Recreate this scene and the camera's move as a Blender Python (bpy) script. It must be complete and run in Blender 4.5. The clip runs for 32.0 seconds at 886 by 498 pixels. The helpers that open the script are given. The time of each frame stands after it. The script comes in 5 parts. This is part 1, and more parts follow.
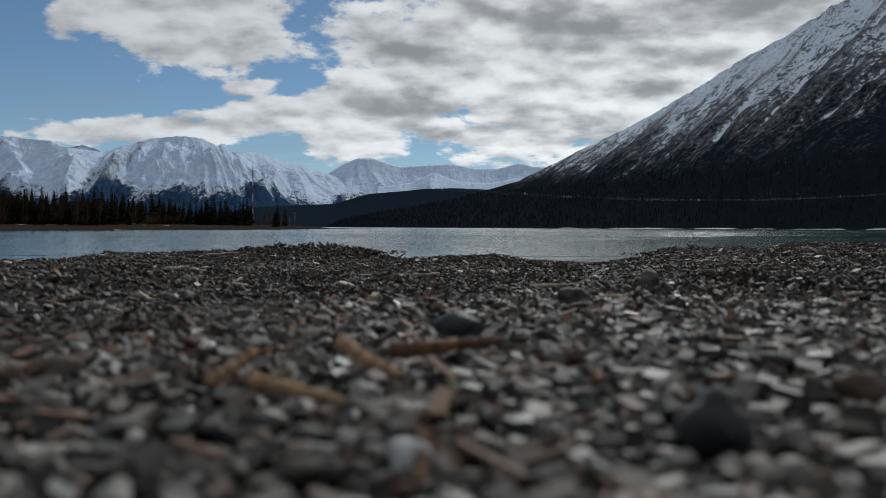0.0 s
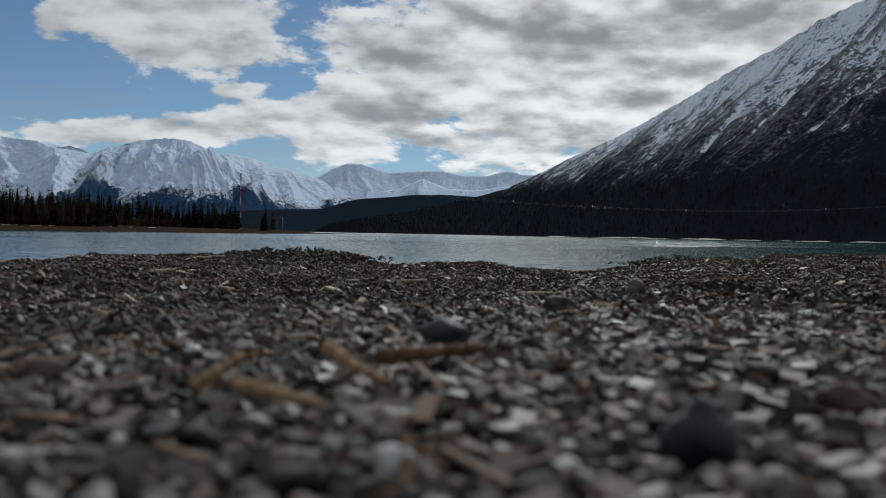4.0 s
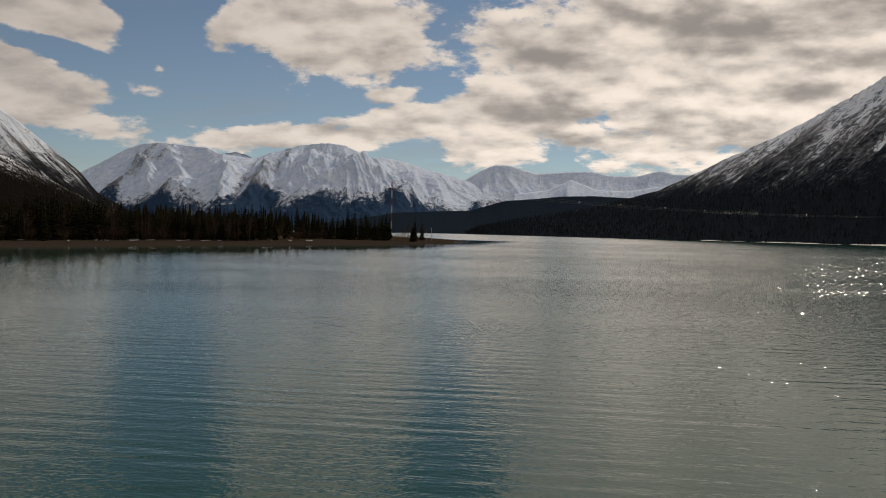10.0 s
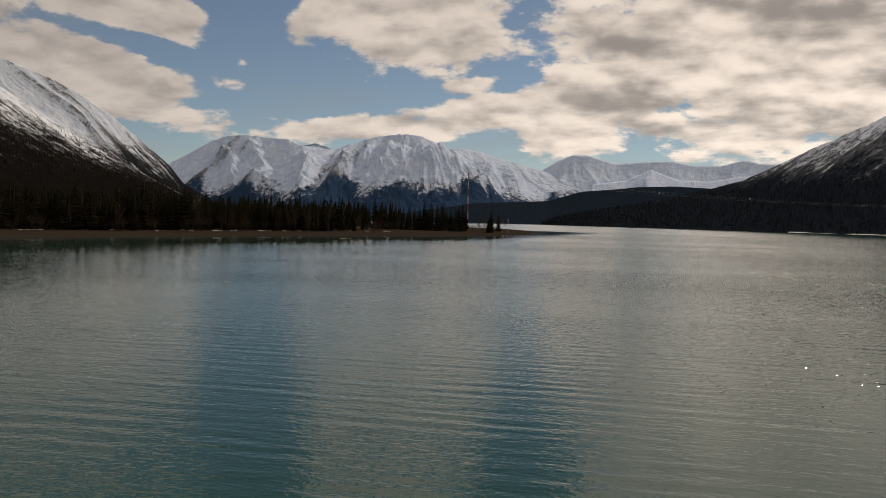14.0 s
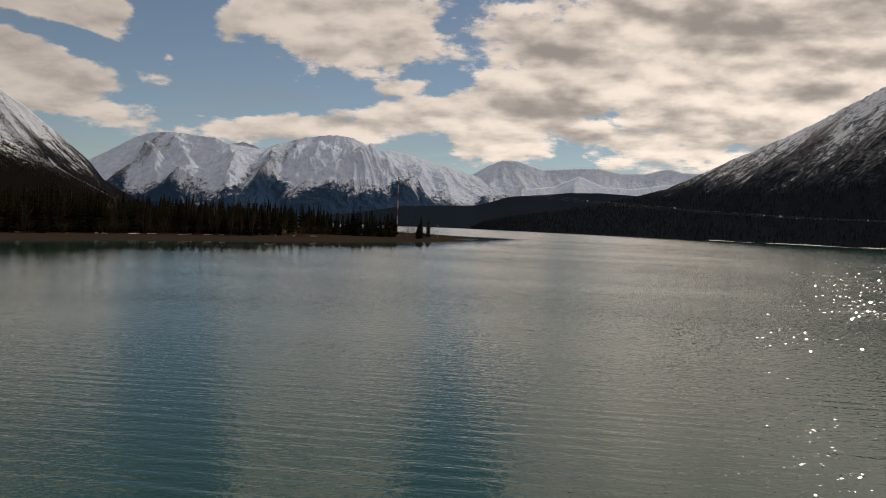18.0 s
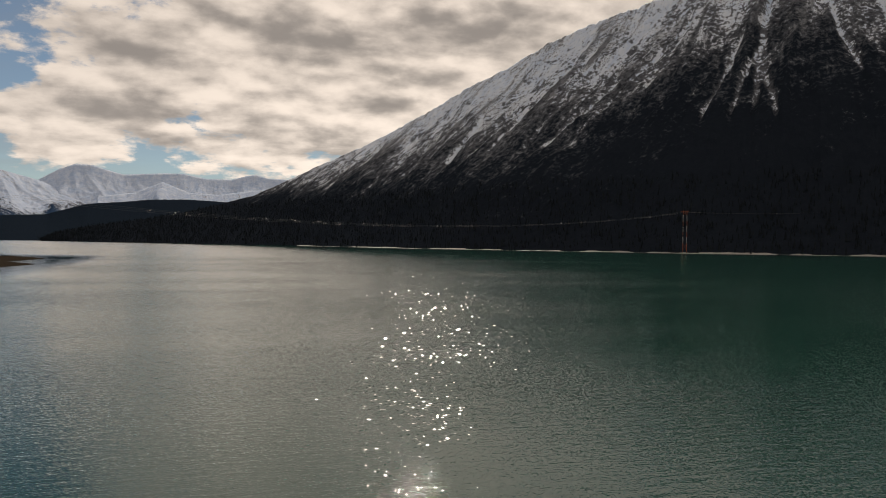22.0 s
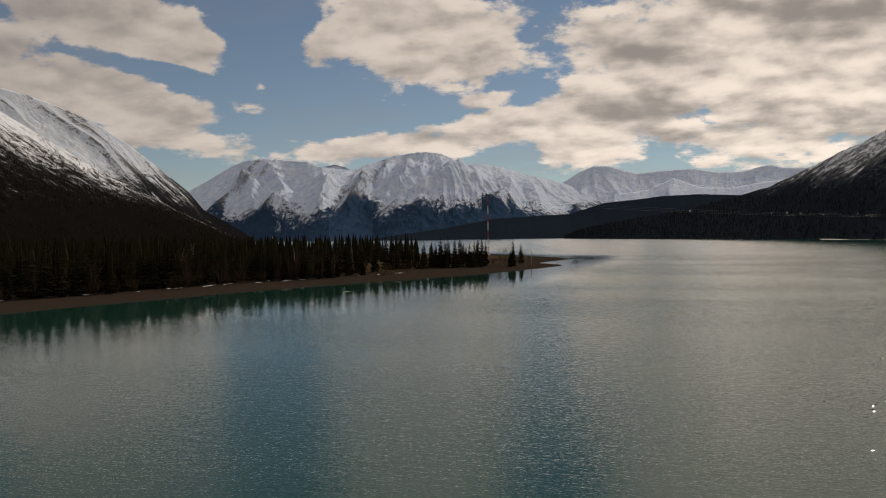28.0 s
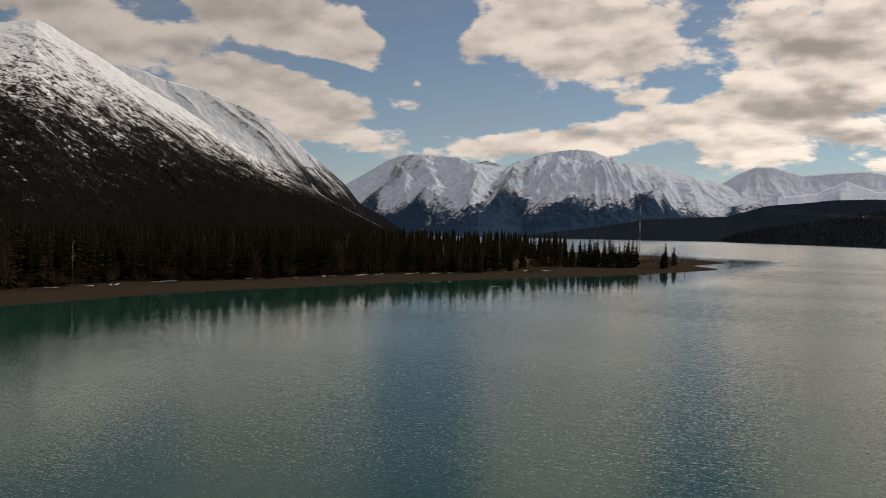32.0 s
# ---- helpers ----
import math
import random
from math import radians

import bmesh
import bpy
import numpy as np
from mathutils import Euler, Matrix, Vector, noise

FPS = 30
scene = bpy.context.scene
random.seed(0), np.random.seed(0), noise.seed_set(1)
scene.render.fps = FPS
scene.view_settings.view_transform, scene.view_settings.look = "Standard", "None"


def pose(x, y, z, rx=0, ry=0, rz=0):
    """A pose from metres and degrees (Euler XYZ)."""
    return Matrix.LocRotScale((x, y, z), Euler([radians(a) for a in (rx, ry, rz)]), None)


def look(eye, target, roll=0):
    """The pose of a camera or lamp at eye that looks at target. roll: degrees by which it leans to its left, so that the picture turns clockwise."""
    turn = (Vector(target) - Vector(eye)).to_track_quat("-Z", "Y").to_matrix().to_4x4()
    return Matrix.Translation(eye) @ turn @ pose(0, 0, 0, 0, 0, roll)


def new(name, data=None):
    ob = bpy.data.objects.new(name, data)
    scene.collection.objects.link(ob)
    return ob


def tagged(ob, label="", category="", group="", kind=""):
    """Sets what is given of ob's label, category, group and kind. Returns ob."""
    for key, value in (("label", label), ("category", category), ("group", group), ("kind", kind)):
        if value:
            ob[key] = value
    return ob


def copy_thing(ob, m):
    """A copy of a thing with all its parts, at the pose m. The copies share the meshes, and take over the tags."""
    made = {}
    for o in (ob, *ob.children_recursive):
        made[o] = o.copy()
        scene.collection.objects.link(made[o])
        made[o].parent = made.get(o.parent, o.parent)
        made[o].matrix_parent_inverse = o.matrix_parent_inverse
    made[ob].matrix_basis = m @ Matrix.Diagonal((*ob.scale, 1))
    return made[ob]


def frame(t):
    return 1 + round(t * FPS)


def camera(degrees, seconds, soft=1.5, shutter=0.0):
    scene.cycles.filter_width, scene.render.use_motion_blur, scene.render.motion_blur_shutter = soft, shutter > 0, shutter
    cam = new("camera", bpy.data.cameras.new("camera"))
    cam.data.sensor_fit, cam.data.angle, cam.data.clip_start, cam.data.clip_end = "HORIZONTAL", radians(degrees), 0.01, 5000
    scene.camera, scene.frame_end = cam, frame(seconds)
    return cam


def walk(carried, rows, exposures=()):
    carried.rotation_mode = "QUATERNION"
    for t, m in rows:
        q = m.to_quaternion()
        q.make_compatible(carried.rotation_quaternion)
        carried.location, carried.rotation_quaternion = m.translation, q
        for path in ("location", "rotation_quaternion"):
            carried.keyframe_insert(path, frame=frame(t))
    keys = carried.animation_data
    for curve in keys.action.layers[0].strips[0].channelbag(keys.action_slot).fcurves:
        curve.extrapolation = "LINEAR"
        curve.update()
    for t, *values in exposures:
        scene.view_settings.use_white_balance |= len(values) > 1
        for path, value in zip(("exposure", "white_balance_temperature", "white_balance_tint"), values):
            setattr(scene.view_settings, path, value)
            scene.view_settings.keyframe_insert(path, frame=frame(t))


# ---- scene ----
cam = camera(56.5, 32.0, 0.8)
# small drone lens: a pupil of about some millimetres, focused far off
cam.data.dof.use_dof = True
cam.data.dof.focus_distance = 17.0
cam.data.dof.aperture_fstop = 5.6
ROWS = [  # seconds, place, yaw to the left, pitch, roll
    (0, -0.00, 0.00, 0.72, -0.00, -1.50, -0.20),
    (0.5, -0.00, 0.00, 0.72, 0.05, -1.44, -0.21),
    (1, -0.00, 0.00, 0.72, 0.05, -1.37, -0.27),
    (1.5, -0.00, 0.00, 0.72, 0.05, -1.22, -0.59),
    (1.6, -0.00, 0.00, 0.72, 4.30, -1.22, -0.61),
    (1.7, -0.00, 0.00, 0.72, 6.20, -1.23, -0.62),
    (2, -0.00, 0.00, 0.72, 6.41, -1.24, -0.67),
    (2.5, -0.00, 0.00, 0.72, 3.48, -1.17, -0.77),
    (3, -0.00, 0.00, 0.72, 1.81, -1.14, -0.85),
    (3.5, -0.00, 0.00, 0.72, 0.05, -1.09, -0.98),
    (4.5, -0.00, 0.00, 0.72, -1.20, -0.98, -1.10),
    (5.5, -0.00, 0.00, 0.93, -2.19, -0.86, -1.22),
    (6, -0.00, 0.00, 1.60, -2.21, -0.90, -1.21),
    (6.5, -0.00, 0.00, 2.20, -1.60, -0.91, -1.16),
    (7, -0.00, 0.00, 2.95, -0.93, -0.91, -1.12),
    (7.5, -0.00, 0.00, 3.38, 1.25, -0.94, -1.11),
    (8, -0.00, 0.00, 3.80, 3.46, -1.02, -1.11),
    (8.5, -0.00, 0.00, 4.12, 5.39, -1.09, -1.16),
    (9, -0.00, 0.00, 4.45, 7.06, -1.16, -1.20),
    (9.5, -0.00, 0.00, 4.47, 8.34, -1.35, -1.19),
    (10, -0.00, 0.00, 4.49, 9.37, -1.18, -1.20),
    (10.5, -0.00, 0.00, 4.51, 10.28, -1.17, -1.24),
    (11, -0.00, 0.00, 4.53, 11.05, -1.25, -1.26),
    (11.5, -0.00, 0.00, 4.54, 11.68, -1.39, -1.31),
    (12, -0.00, 0.00, 4.56, 12.32, -1.49, -1.24),
    (12.5, -0.00, 0.00, 4.58, 12.92, -1.56, -1.28),
    (13, -0.00, 0.00, 4.60, 13.56, -1.69, -1.27),
    (13.5, -0.00, 0.00, 4.62, 14.13, -1.80, -1.27),
    (14, -0.00, 0.00, 4.63, 14.65, -1.95, -1.35),
    (14.5, -0.00, 0.00, 4.65, 15.13, -2.08, -1.41),
    (16.5, -0.31, 1.57, 4.80, 16.42, -2.12, -1.78),
    (17, -0.38, 1.96, 5.00, 16.66, -2.08, -1.97),
    (17.5, -0.59, 3.01, 5.35, 14.54, -1.89, -2.05),
    (18, -0.79, 4.06, 5.70, 9.76, -1.61, -2.29),
    (18.5, -0.99, 5.10, 6.05, 6.20, -1.36, -2.31),
    (19, -1.20, 6.15, 6.40, 2.66, -1.14, -2.29),
    (19.5, -1.40, 7.20, 6.75, -0.25, -0.96, -2.20),
    (20, -1.60, 8.25, 7.10, -3.71, -0.77, -2.03),
    (20.5, -1.81, 9.29, 7.55, -7.88, -0.62, -1.62),
    (21, -2.01, 10.34, 8.00, -11.90, -0.52, -1.27),
    (21.5, -2.21, 11.39, 8.60, -15.40, -0.50, -0.93),
    (22, -2.42, 12.43, 9.20, -18.23, -0.56, -0.53),
    (22.5, -2.62, 13.48, 9.85, -20.32, -0.66, -0.13),
    (23, -2.82, 14.53, 10.50, -19.86, -0.54, 0.30),
    (23.5, -3.03, 15.58, 10.95, -18.59, -0.64, 0.67),
    (24, -3.23, 16.62, 11.40, -17.26, -0.79, 0.94),
    (24.5, -3.43, 17.67, 11.70, -15.75, -0.84, 1.09),
    (25.5, -3.72, 19.14, 11.60, -8.60, -0.85, 1.16),
    (26.5, -4.01, 20.61, 11.50, 1.66, -0.85, 1.22),
    (27, -4.07, 20.94, 11.40, 7.16, -0.82, 1.10),
    (27.5, -4.13, 21.27, 11.30, 11.66, -0.85, 1.00),
    (28, -4.20, 21.60, 11.20, 16.24, -0.88, 0.79),
    (28.5, -4.20, 21.60, 11.17, 17.61, -0.96, 0.56),
    (29, -4.20, 21.60, 11.15, 16.74, -1.00, 0.30),
    (29.5, -4.20, 21.60, 11.12, 15.82, -1.01, 0.07),
    (30, -4.20, 21.60, 11.10, 16.48, -1.03, -0.25),
    (30.2, -4.20, 21.60, 11.09, 21.00, -1.11, -0.29),
    (30.4, -4.20, 21.60, 11.08, 27.20, -1.19, -0.32),
    (30.5, -4.20, 21.60, 11.07, 28.10, -1.23, -0.34),
    (31, -4.20, 21.60, 11.05, 27.89, -1.20, -0.60),
    (31.5, -4.20, 21.60, 11.03, 27.26, -1.16, -0.88),
    (32, -4.20, 21.60, 11.00, 26.50, -1.13, -1.11),
]
SKY_GAIN, CLOUD_GAIN, SKY_STRENGTH, SUN_POWER = 0.55, 6.45, 0.1, 2.3
CLOUDS = [  # azimuth, elevation, half width, half height, tilt, weight
    (16, 12.5, 24, 10.5, 0, 1.7),
    (-3.0, 9.6, 8.5, 4.0, 30, 1.2),
    (-11, 7.8, 11, 1.5, 14, 1.0),
    (-19, 6.3, 12, 1.0, 4, 0.9),
    (-18.4, 13.9, 9.2, 3.9, -4, 1.2),
    (-19.0, 11.4, 5.2, 1.4, 0, 0.9),
    (-36.0, 13.2, 9.2, 2.9, -12, 1.25),
    (-38.0, 8.7, 8.8, 2.4, -14, 1.2),
    (-50, 12.8, 9.0, 2.9, -16, 1.1),
    (38, 8, 30, 12, 0, 1.4),
    (-28.5, 10.2, 1.3, 1.0, 0, 0.8),
    (-12.5, 9.4, 2.6, 0.7, 8, 0.7),
    (-29.3, 8.9, 1.5, 0.8, 0, 0.6),
    (-32.0, 11.2, 1.5, 0.9, 0, 0.6),
]
LANES = [  # clear lanes in the sheet overhead: azimuth, elevation, half width, half height, tilt, weight
    (-28.5, 23, 4.8, 17, 0, 0.9),
    (-9.0, 30, 5.0, 15, 0, 1.05),
    (-34.5, 10.8, 9.0, 0.8, -13, 0.45),
]
GLOOM = [  # the thick grey bellies of the bank
    (-5.0, 8.2, 7.0, 1.2, 2, 0.75),
    (-1.0, 6.7, 6.0, 0.8, -4, 0.5),
    (2.4, 8.2, 5.0, 0.8, 0, 0.5),
    (8.5, 7.0, 7.0, 1.0, 4, 0.5),
    (-1.5, 12.4, 4.5, 1.3, 10, 0.55),
    (9.0, 13.4, 7.5, 2.0, 4, 0.75),
    (20.0, 14.5, 8.0, 1.8, 0, 0.5),
    (-17.0, 12.2, 6.0, 1.2, 0, 0.35),
]


def stand(x, y, z, yaw, pitch, roll):
    return pose(x, y, z, 90 + pitch, 0, yaw) @ pose(0, 0, 0, 0, 0, -roll)


walk(cam, [(r[0], stand(*r[1:])) for r in ROWS],
     exposures=[(0, 0.0, 5900, 5), (6.5, 0.0, 5900, 5), (9, 0.0, 6900, 10), (11, 0.0, 7550, 14), (26, 0.0, 7550, 14), (28, -0.06, 7550, 14), (30, -0.06, 7550, 14), (31, 0.06, 7550, 14), (32, 0.12, 7550, 14)])

SUN_AZ, SUN_EL = radians(17), radians(31)


class Nodes:
    """Small helper to write node trees as formulas."""

    def __init__(self, tree):
        self.tree = tree
        tree.nodes.clear()

    def add(self, kind, ins=()):
        n = self.tree.nodes.new(kind)
        for k, v in (ins.items() if isinstance(ins, dict) else enumerate(ins)):
            self.put(v, n.inputs[k])
        return n

    def put(self, v, socket):
        if isinstance(v, bpy.types.NodeSocket):
            self.tree.links.new(v, socket)
        elif isinstance(v, bpy.types.Node):
            self.tree.links.new(v.outputs[0], socket)
        elif v is not None:
            socket.default_value = v

    def m(self, op, a, b=None, c=None, clamp=False):
        n = self.add("ShaderNodeMath")
        n.operation, n.use_clamp = op, clamp
        for i, v in enumerate((a, b, c)):
            if v is not None:
                self.put(v, n.inputs[i])
        return n.outputs[0]

    def ramp(self, v, lo, hi, a=0.0, b=1.0, smooth=True):
        n = self.add("ShaderNodeMapRange", {"Value": v, "From Min": lo, "From Max": hi, "To Min": a, "To Max": b})
        n.interpolation_type = "SMOOTHSTEP" if smooth else "LINEAR"
        return n.outputs[0]

    def mix(self, f, a, b, mode="MIX"):
        n = self.add("ShaderNodeMix")
        n.data_type, n.blend_type = "RGBA", mode
        for key, v in ((0, f), (6, a), (7, b)):
            if isinstance(v, (tuple, list)) and len(v) == 3:
                v = (*v, 1)
            self.put(v, n.inputs[key])
        return n.outputs[2]

    def noise(self, vec, scale, detail=4, rough=0.55, distort=0.0):
        n = self.add("ShaderNodeTexNoise", {"Vector": vec, "Scale": scale, "Detail": detail, "Roughness": rough, "Distortion": distort})
        return n.outputs[0]

    def scaled(self, vec, s, rz=0.0):
        n = self.add("ShaderNodeMapping", {"Vector": vec, "Scale": s, "Rotation": (0, 0, rz)})
        return n.outputs[0]


# ---- sky: clear blue with a bank of broken cloud ----
world = bpy.data.worlds.new("sky")
scene.world = world
world.use_nodes = True
n = Nodes(world.node_tree)
sky = n.add("ShaderNodeTexSky")
sky.sky_type, sky.sun_disc, sky.sun_elevation, sky.sun_rotation = "NISHITA", False, SUN_EL, SUN_AZ
sky.altitude, sky.air_density, sky.dust_density, sky.ozone_density = 1800, 1.0, 0.0, 2.0
way = n.add("ShaderNodeTexCoord").outputs["Generated"]
xyz = n.add("ShaderNodeSeparateXYZ", [way])
az = n.m("MULTIPLY", n.m("ARCTAN2", xyz.outputs[0], xyz.outputs[1]), 57.2958)
el = n.m("MULTIPLY", n.m("ARCSINE", xyz.outputs[2]), 57.2958)
# the cloud layer seen in perspective: broad overhead, drawn out into bands towards the horizon
depth = n.m("DIVIDE", 1.0, n.m("ADD", n.m("MAXIMUM", xyz.outputs[2], 0.0), 0.22))
plane = n.add("ShaderNodeCombineXYZ", [n.m("MULTIPLY", xyz.outputs[0], depth), n.m("MULTIPLY", xyz.outputs[1], depth), 0.0]).outputs[0]


def sunward(k):
    """The layer a little nearer to the sun, to shade its billows."""
    v = n.add("ShaderNodeVectorMath", [plane, (k, k, 1.0)])
    v.operation = "MULTIPLY"
    return v.outputs[0]


billow = n.noise(plane, 4.2, 12, 0.60, 0.1)
lower = n.noise(sunward(0.975), 4.2, 4, 0.5, 0.1)
relief = n.m("SUBTRACT", n.noise(plane, 4.2, 4, 0.5, 0.1), lower)
# the layer is thick: its heaps stand up and show round sides
heap = n.noise(n.scaled(way, (1, 1, 1.9)), 15.0, 10, 0.60, 0.15)
under = n.noise(n.scaled(n.add("ShaderNodeVectorMath", [way, (0.0, 0.0, 0.012)]).outputs[0], (1, 1, 1.9)), 15.0, 4, 0.5, 0.15)
puff = n.m("SUBTRACT", n.noise(n.scaled(way, (1, 1, 1.9)), 15.0, 4, 0.5, 0.15), under)
broad = n.noise(plane, 0.8, 3, 0.5)


def cloud(a, e, ra, re, tilt=0.0, top=1.0):
    """A soft oval of cloud round azimuth a and elevation e."""
    c, s = math.cos(radians(tilt)), math.sin(radians(tilt))
    da, de = n.m("SUBTRACT", az, a), n.m("SUBTRACT", el, e)
    u = n.m("DIVIDE", n.m("ADD", n.m("MULTIPLY", da, c), n.m("MULTIPLY", de, s)), ra)
    v = n.m("DIVIDE", n.m("SUBTRACT", n.m("MULTIPLY", de, c), n.m("MULTIPLY", da, s)), re)
    d = n.m("SQRT", n.m("ADD", n.m("MULTIPLY", u, u), n.m("MULTIPLY", v, v)))
    return n.m("MULTIPLY", n.m("SUBTRACT", 1.0, d), top)


cover = None
for spec in CLOUDS:
    one = cloud(*spec)
    cover = one if cover is None else n.m("SMOOTH_MAX", cover, one, 0.25)
# above the view the sheet goes on, with two clear lanes; beyond the ovals the sky is half covered
lanes = None
for spec in LANES:
    one = cloud(*spec)
    lanes = one if lanes is None else n.m("MAXIMUM", lanes, one)
high = n.m("MULTIPLY", n.ramp(el, 16, 24), n.ramp(n.m("ABSOLUTE", az), 85, 62))
sheet_over = n.m("SUBTRACT", n.m("MULTIPLY", high, 1.55), 1.0)
away = n.m("MAXIMUM", n.ramp(n.m("ABSOLUTE", az), 62, 85), n.ramp(el, 48, 70))
wild = n.m("SUBTRACT", n.m("MULTIPLY", away, n.m("MULTIPLY", broad, 2.6)), 1.0)
cover = n.m("MAXIMUM", cover, n.m("MAXIMUM", wild, sheet_over))
cover = n.m("SUBTRACT", cover, n.m("MULTIPLY", n.m("MAXIMUM", lanes, 0.0), 2.2))
dense = n.m("ADD", n.m("MULTIPLY", cover, 1.15), n.m("ADD", n.m("MULTIPLY", n.m("SUBTRACT", billow, 0.5), 2.0), n.m("MULTIPLY", n.m("SUBTRACT", heap, 0.5), 2.0)))
alpha = n.ramp(dense, 0.0, 0.34)
# thin cloud lets the sun through and shines, thick cloud is grey underneath
gloom = None
for spec in GLOOM:
    one = n.m("MAXIMUM", cloud(*spec), 0.0)
    gloom = one if gloom is None else n.m("ADD", gloom, one)
bulk = n.m("MULTIPLY", n.m("SUBTRACT", n.noise(n.scaled(plane, (1, 1.25, 1), 0.1), 3.6, 9, 0.52, 0.2), 0.5), 2.2)
bulk = n.m("ADD", bulk, n.m("MULTIPLY", n.m("SUBTRACT", heap, 0.5), 1.5))
bulk = n.m("ADD", bulk, n.m("MULTIPLY", n.m("MINIMUM", dense, 1.6), 0.26))
bulk = n.m("SUBTRACT", n.m("ADD", bulk, gloom), n.ramp(el, 15, 24, 0.0, 0.58))
thick = n.ramp(n.m("SUBTRACT", bulk, n.m("ADD", n.m("MULTIPLY", relief, 2.2), n.m("MULTIPLY", puff, 2.6))), -0.50, 1.25)
near_sun = n.ramp(n.m("ABSOLUTE", n.m("SUBTRACT", az, 18)), 75, 0)
white = n.mix(near_sun, (0.68, 0.66, 0.655), (1.38, 1.31, 1.25))
grey = n.mix(near_sun, (0.40, 0.39, 0.40), (0.44, 0.425, 0.42))
# clouds opposite the sun are lit from the front
front = n.ramp(n.m("ABSOLUTE", n.m("SUBTRACT", az, 17)), 85, 150)
white = n.mix(front, white, (0.78, 0.77, 0.78))
grey = n.mix(front, grey, (0.54, 0.54, 0.56))
lit = n.mix(thick, white, grey)
glow = n.m("MULTIPLY", n.ramp(el, 13, 4, 1.0, 1.15), CLOUD_GAIN)
lit = n.mix(1.0, lit, n.add("ShaderNodeCombineXYZ", [glow, glow, glow]).outputs[0], "MULTIPLY")
blue = n.mix(1.0, sky.outputs[0], (SKY_GAIN * 0.96, SKY_GAIN, SKY_GAIN), "MULTIPLY")
veil = n.ramp(n.noise(n.scaled(plane, (1, 2.0, 1)), 1.1, 6, 0.6), 0.42, 0.78, 0.04, 0.34)
blue = n.mix(veil, blue, (2.6, 2.75, 2.95))
both = n.mix(n.m("MULTIPLY", alpha, 0.97), blue, lit)
back = n.add("ShaderNodeBackground", {"Color": both, "Strength": SKY_STRENGTH})
out = n.add("ShaderNodeOutputWorld", [back])

lamp = bpy.data.lights.new("sun", "SUN")
lamp.energy, lamp.angle, lamp.color = SUN_POWER, radians(0.6), (1.0, 0.945, 0.875)
sun = new("sun", lamp)
sun.matrix_world = look((0, 0, 0), (-math.sin(SUN_AZ) * math.cos(SUN_EL), -math.cos(SUN_AZ) * math.cos(SUN_EL), -math.sin(SUN_EL)))


# ---- materials ----
def material(name, build):
    mat = bpy.data.materials.new(name)
    mat.use_nodes = True
    n = Nodes(mat.node_tree)
    surface = n.add("ShaderNodeBsdfPrincipled")
    n.add("ShaderNodeOutputMaterial", [surface])
    geo = n.add("ShaderNodeNewGeometry")
    build(n, surface, geo)
    return mat


def bump(n, surface, height, strength, distance):
    b = n.add("ShaderNodeBump", {"Strength": strength, "Distance": distance, "Height": height})
    n.put(b.outputs[0], surface.inputs["Normal"])


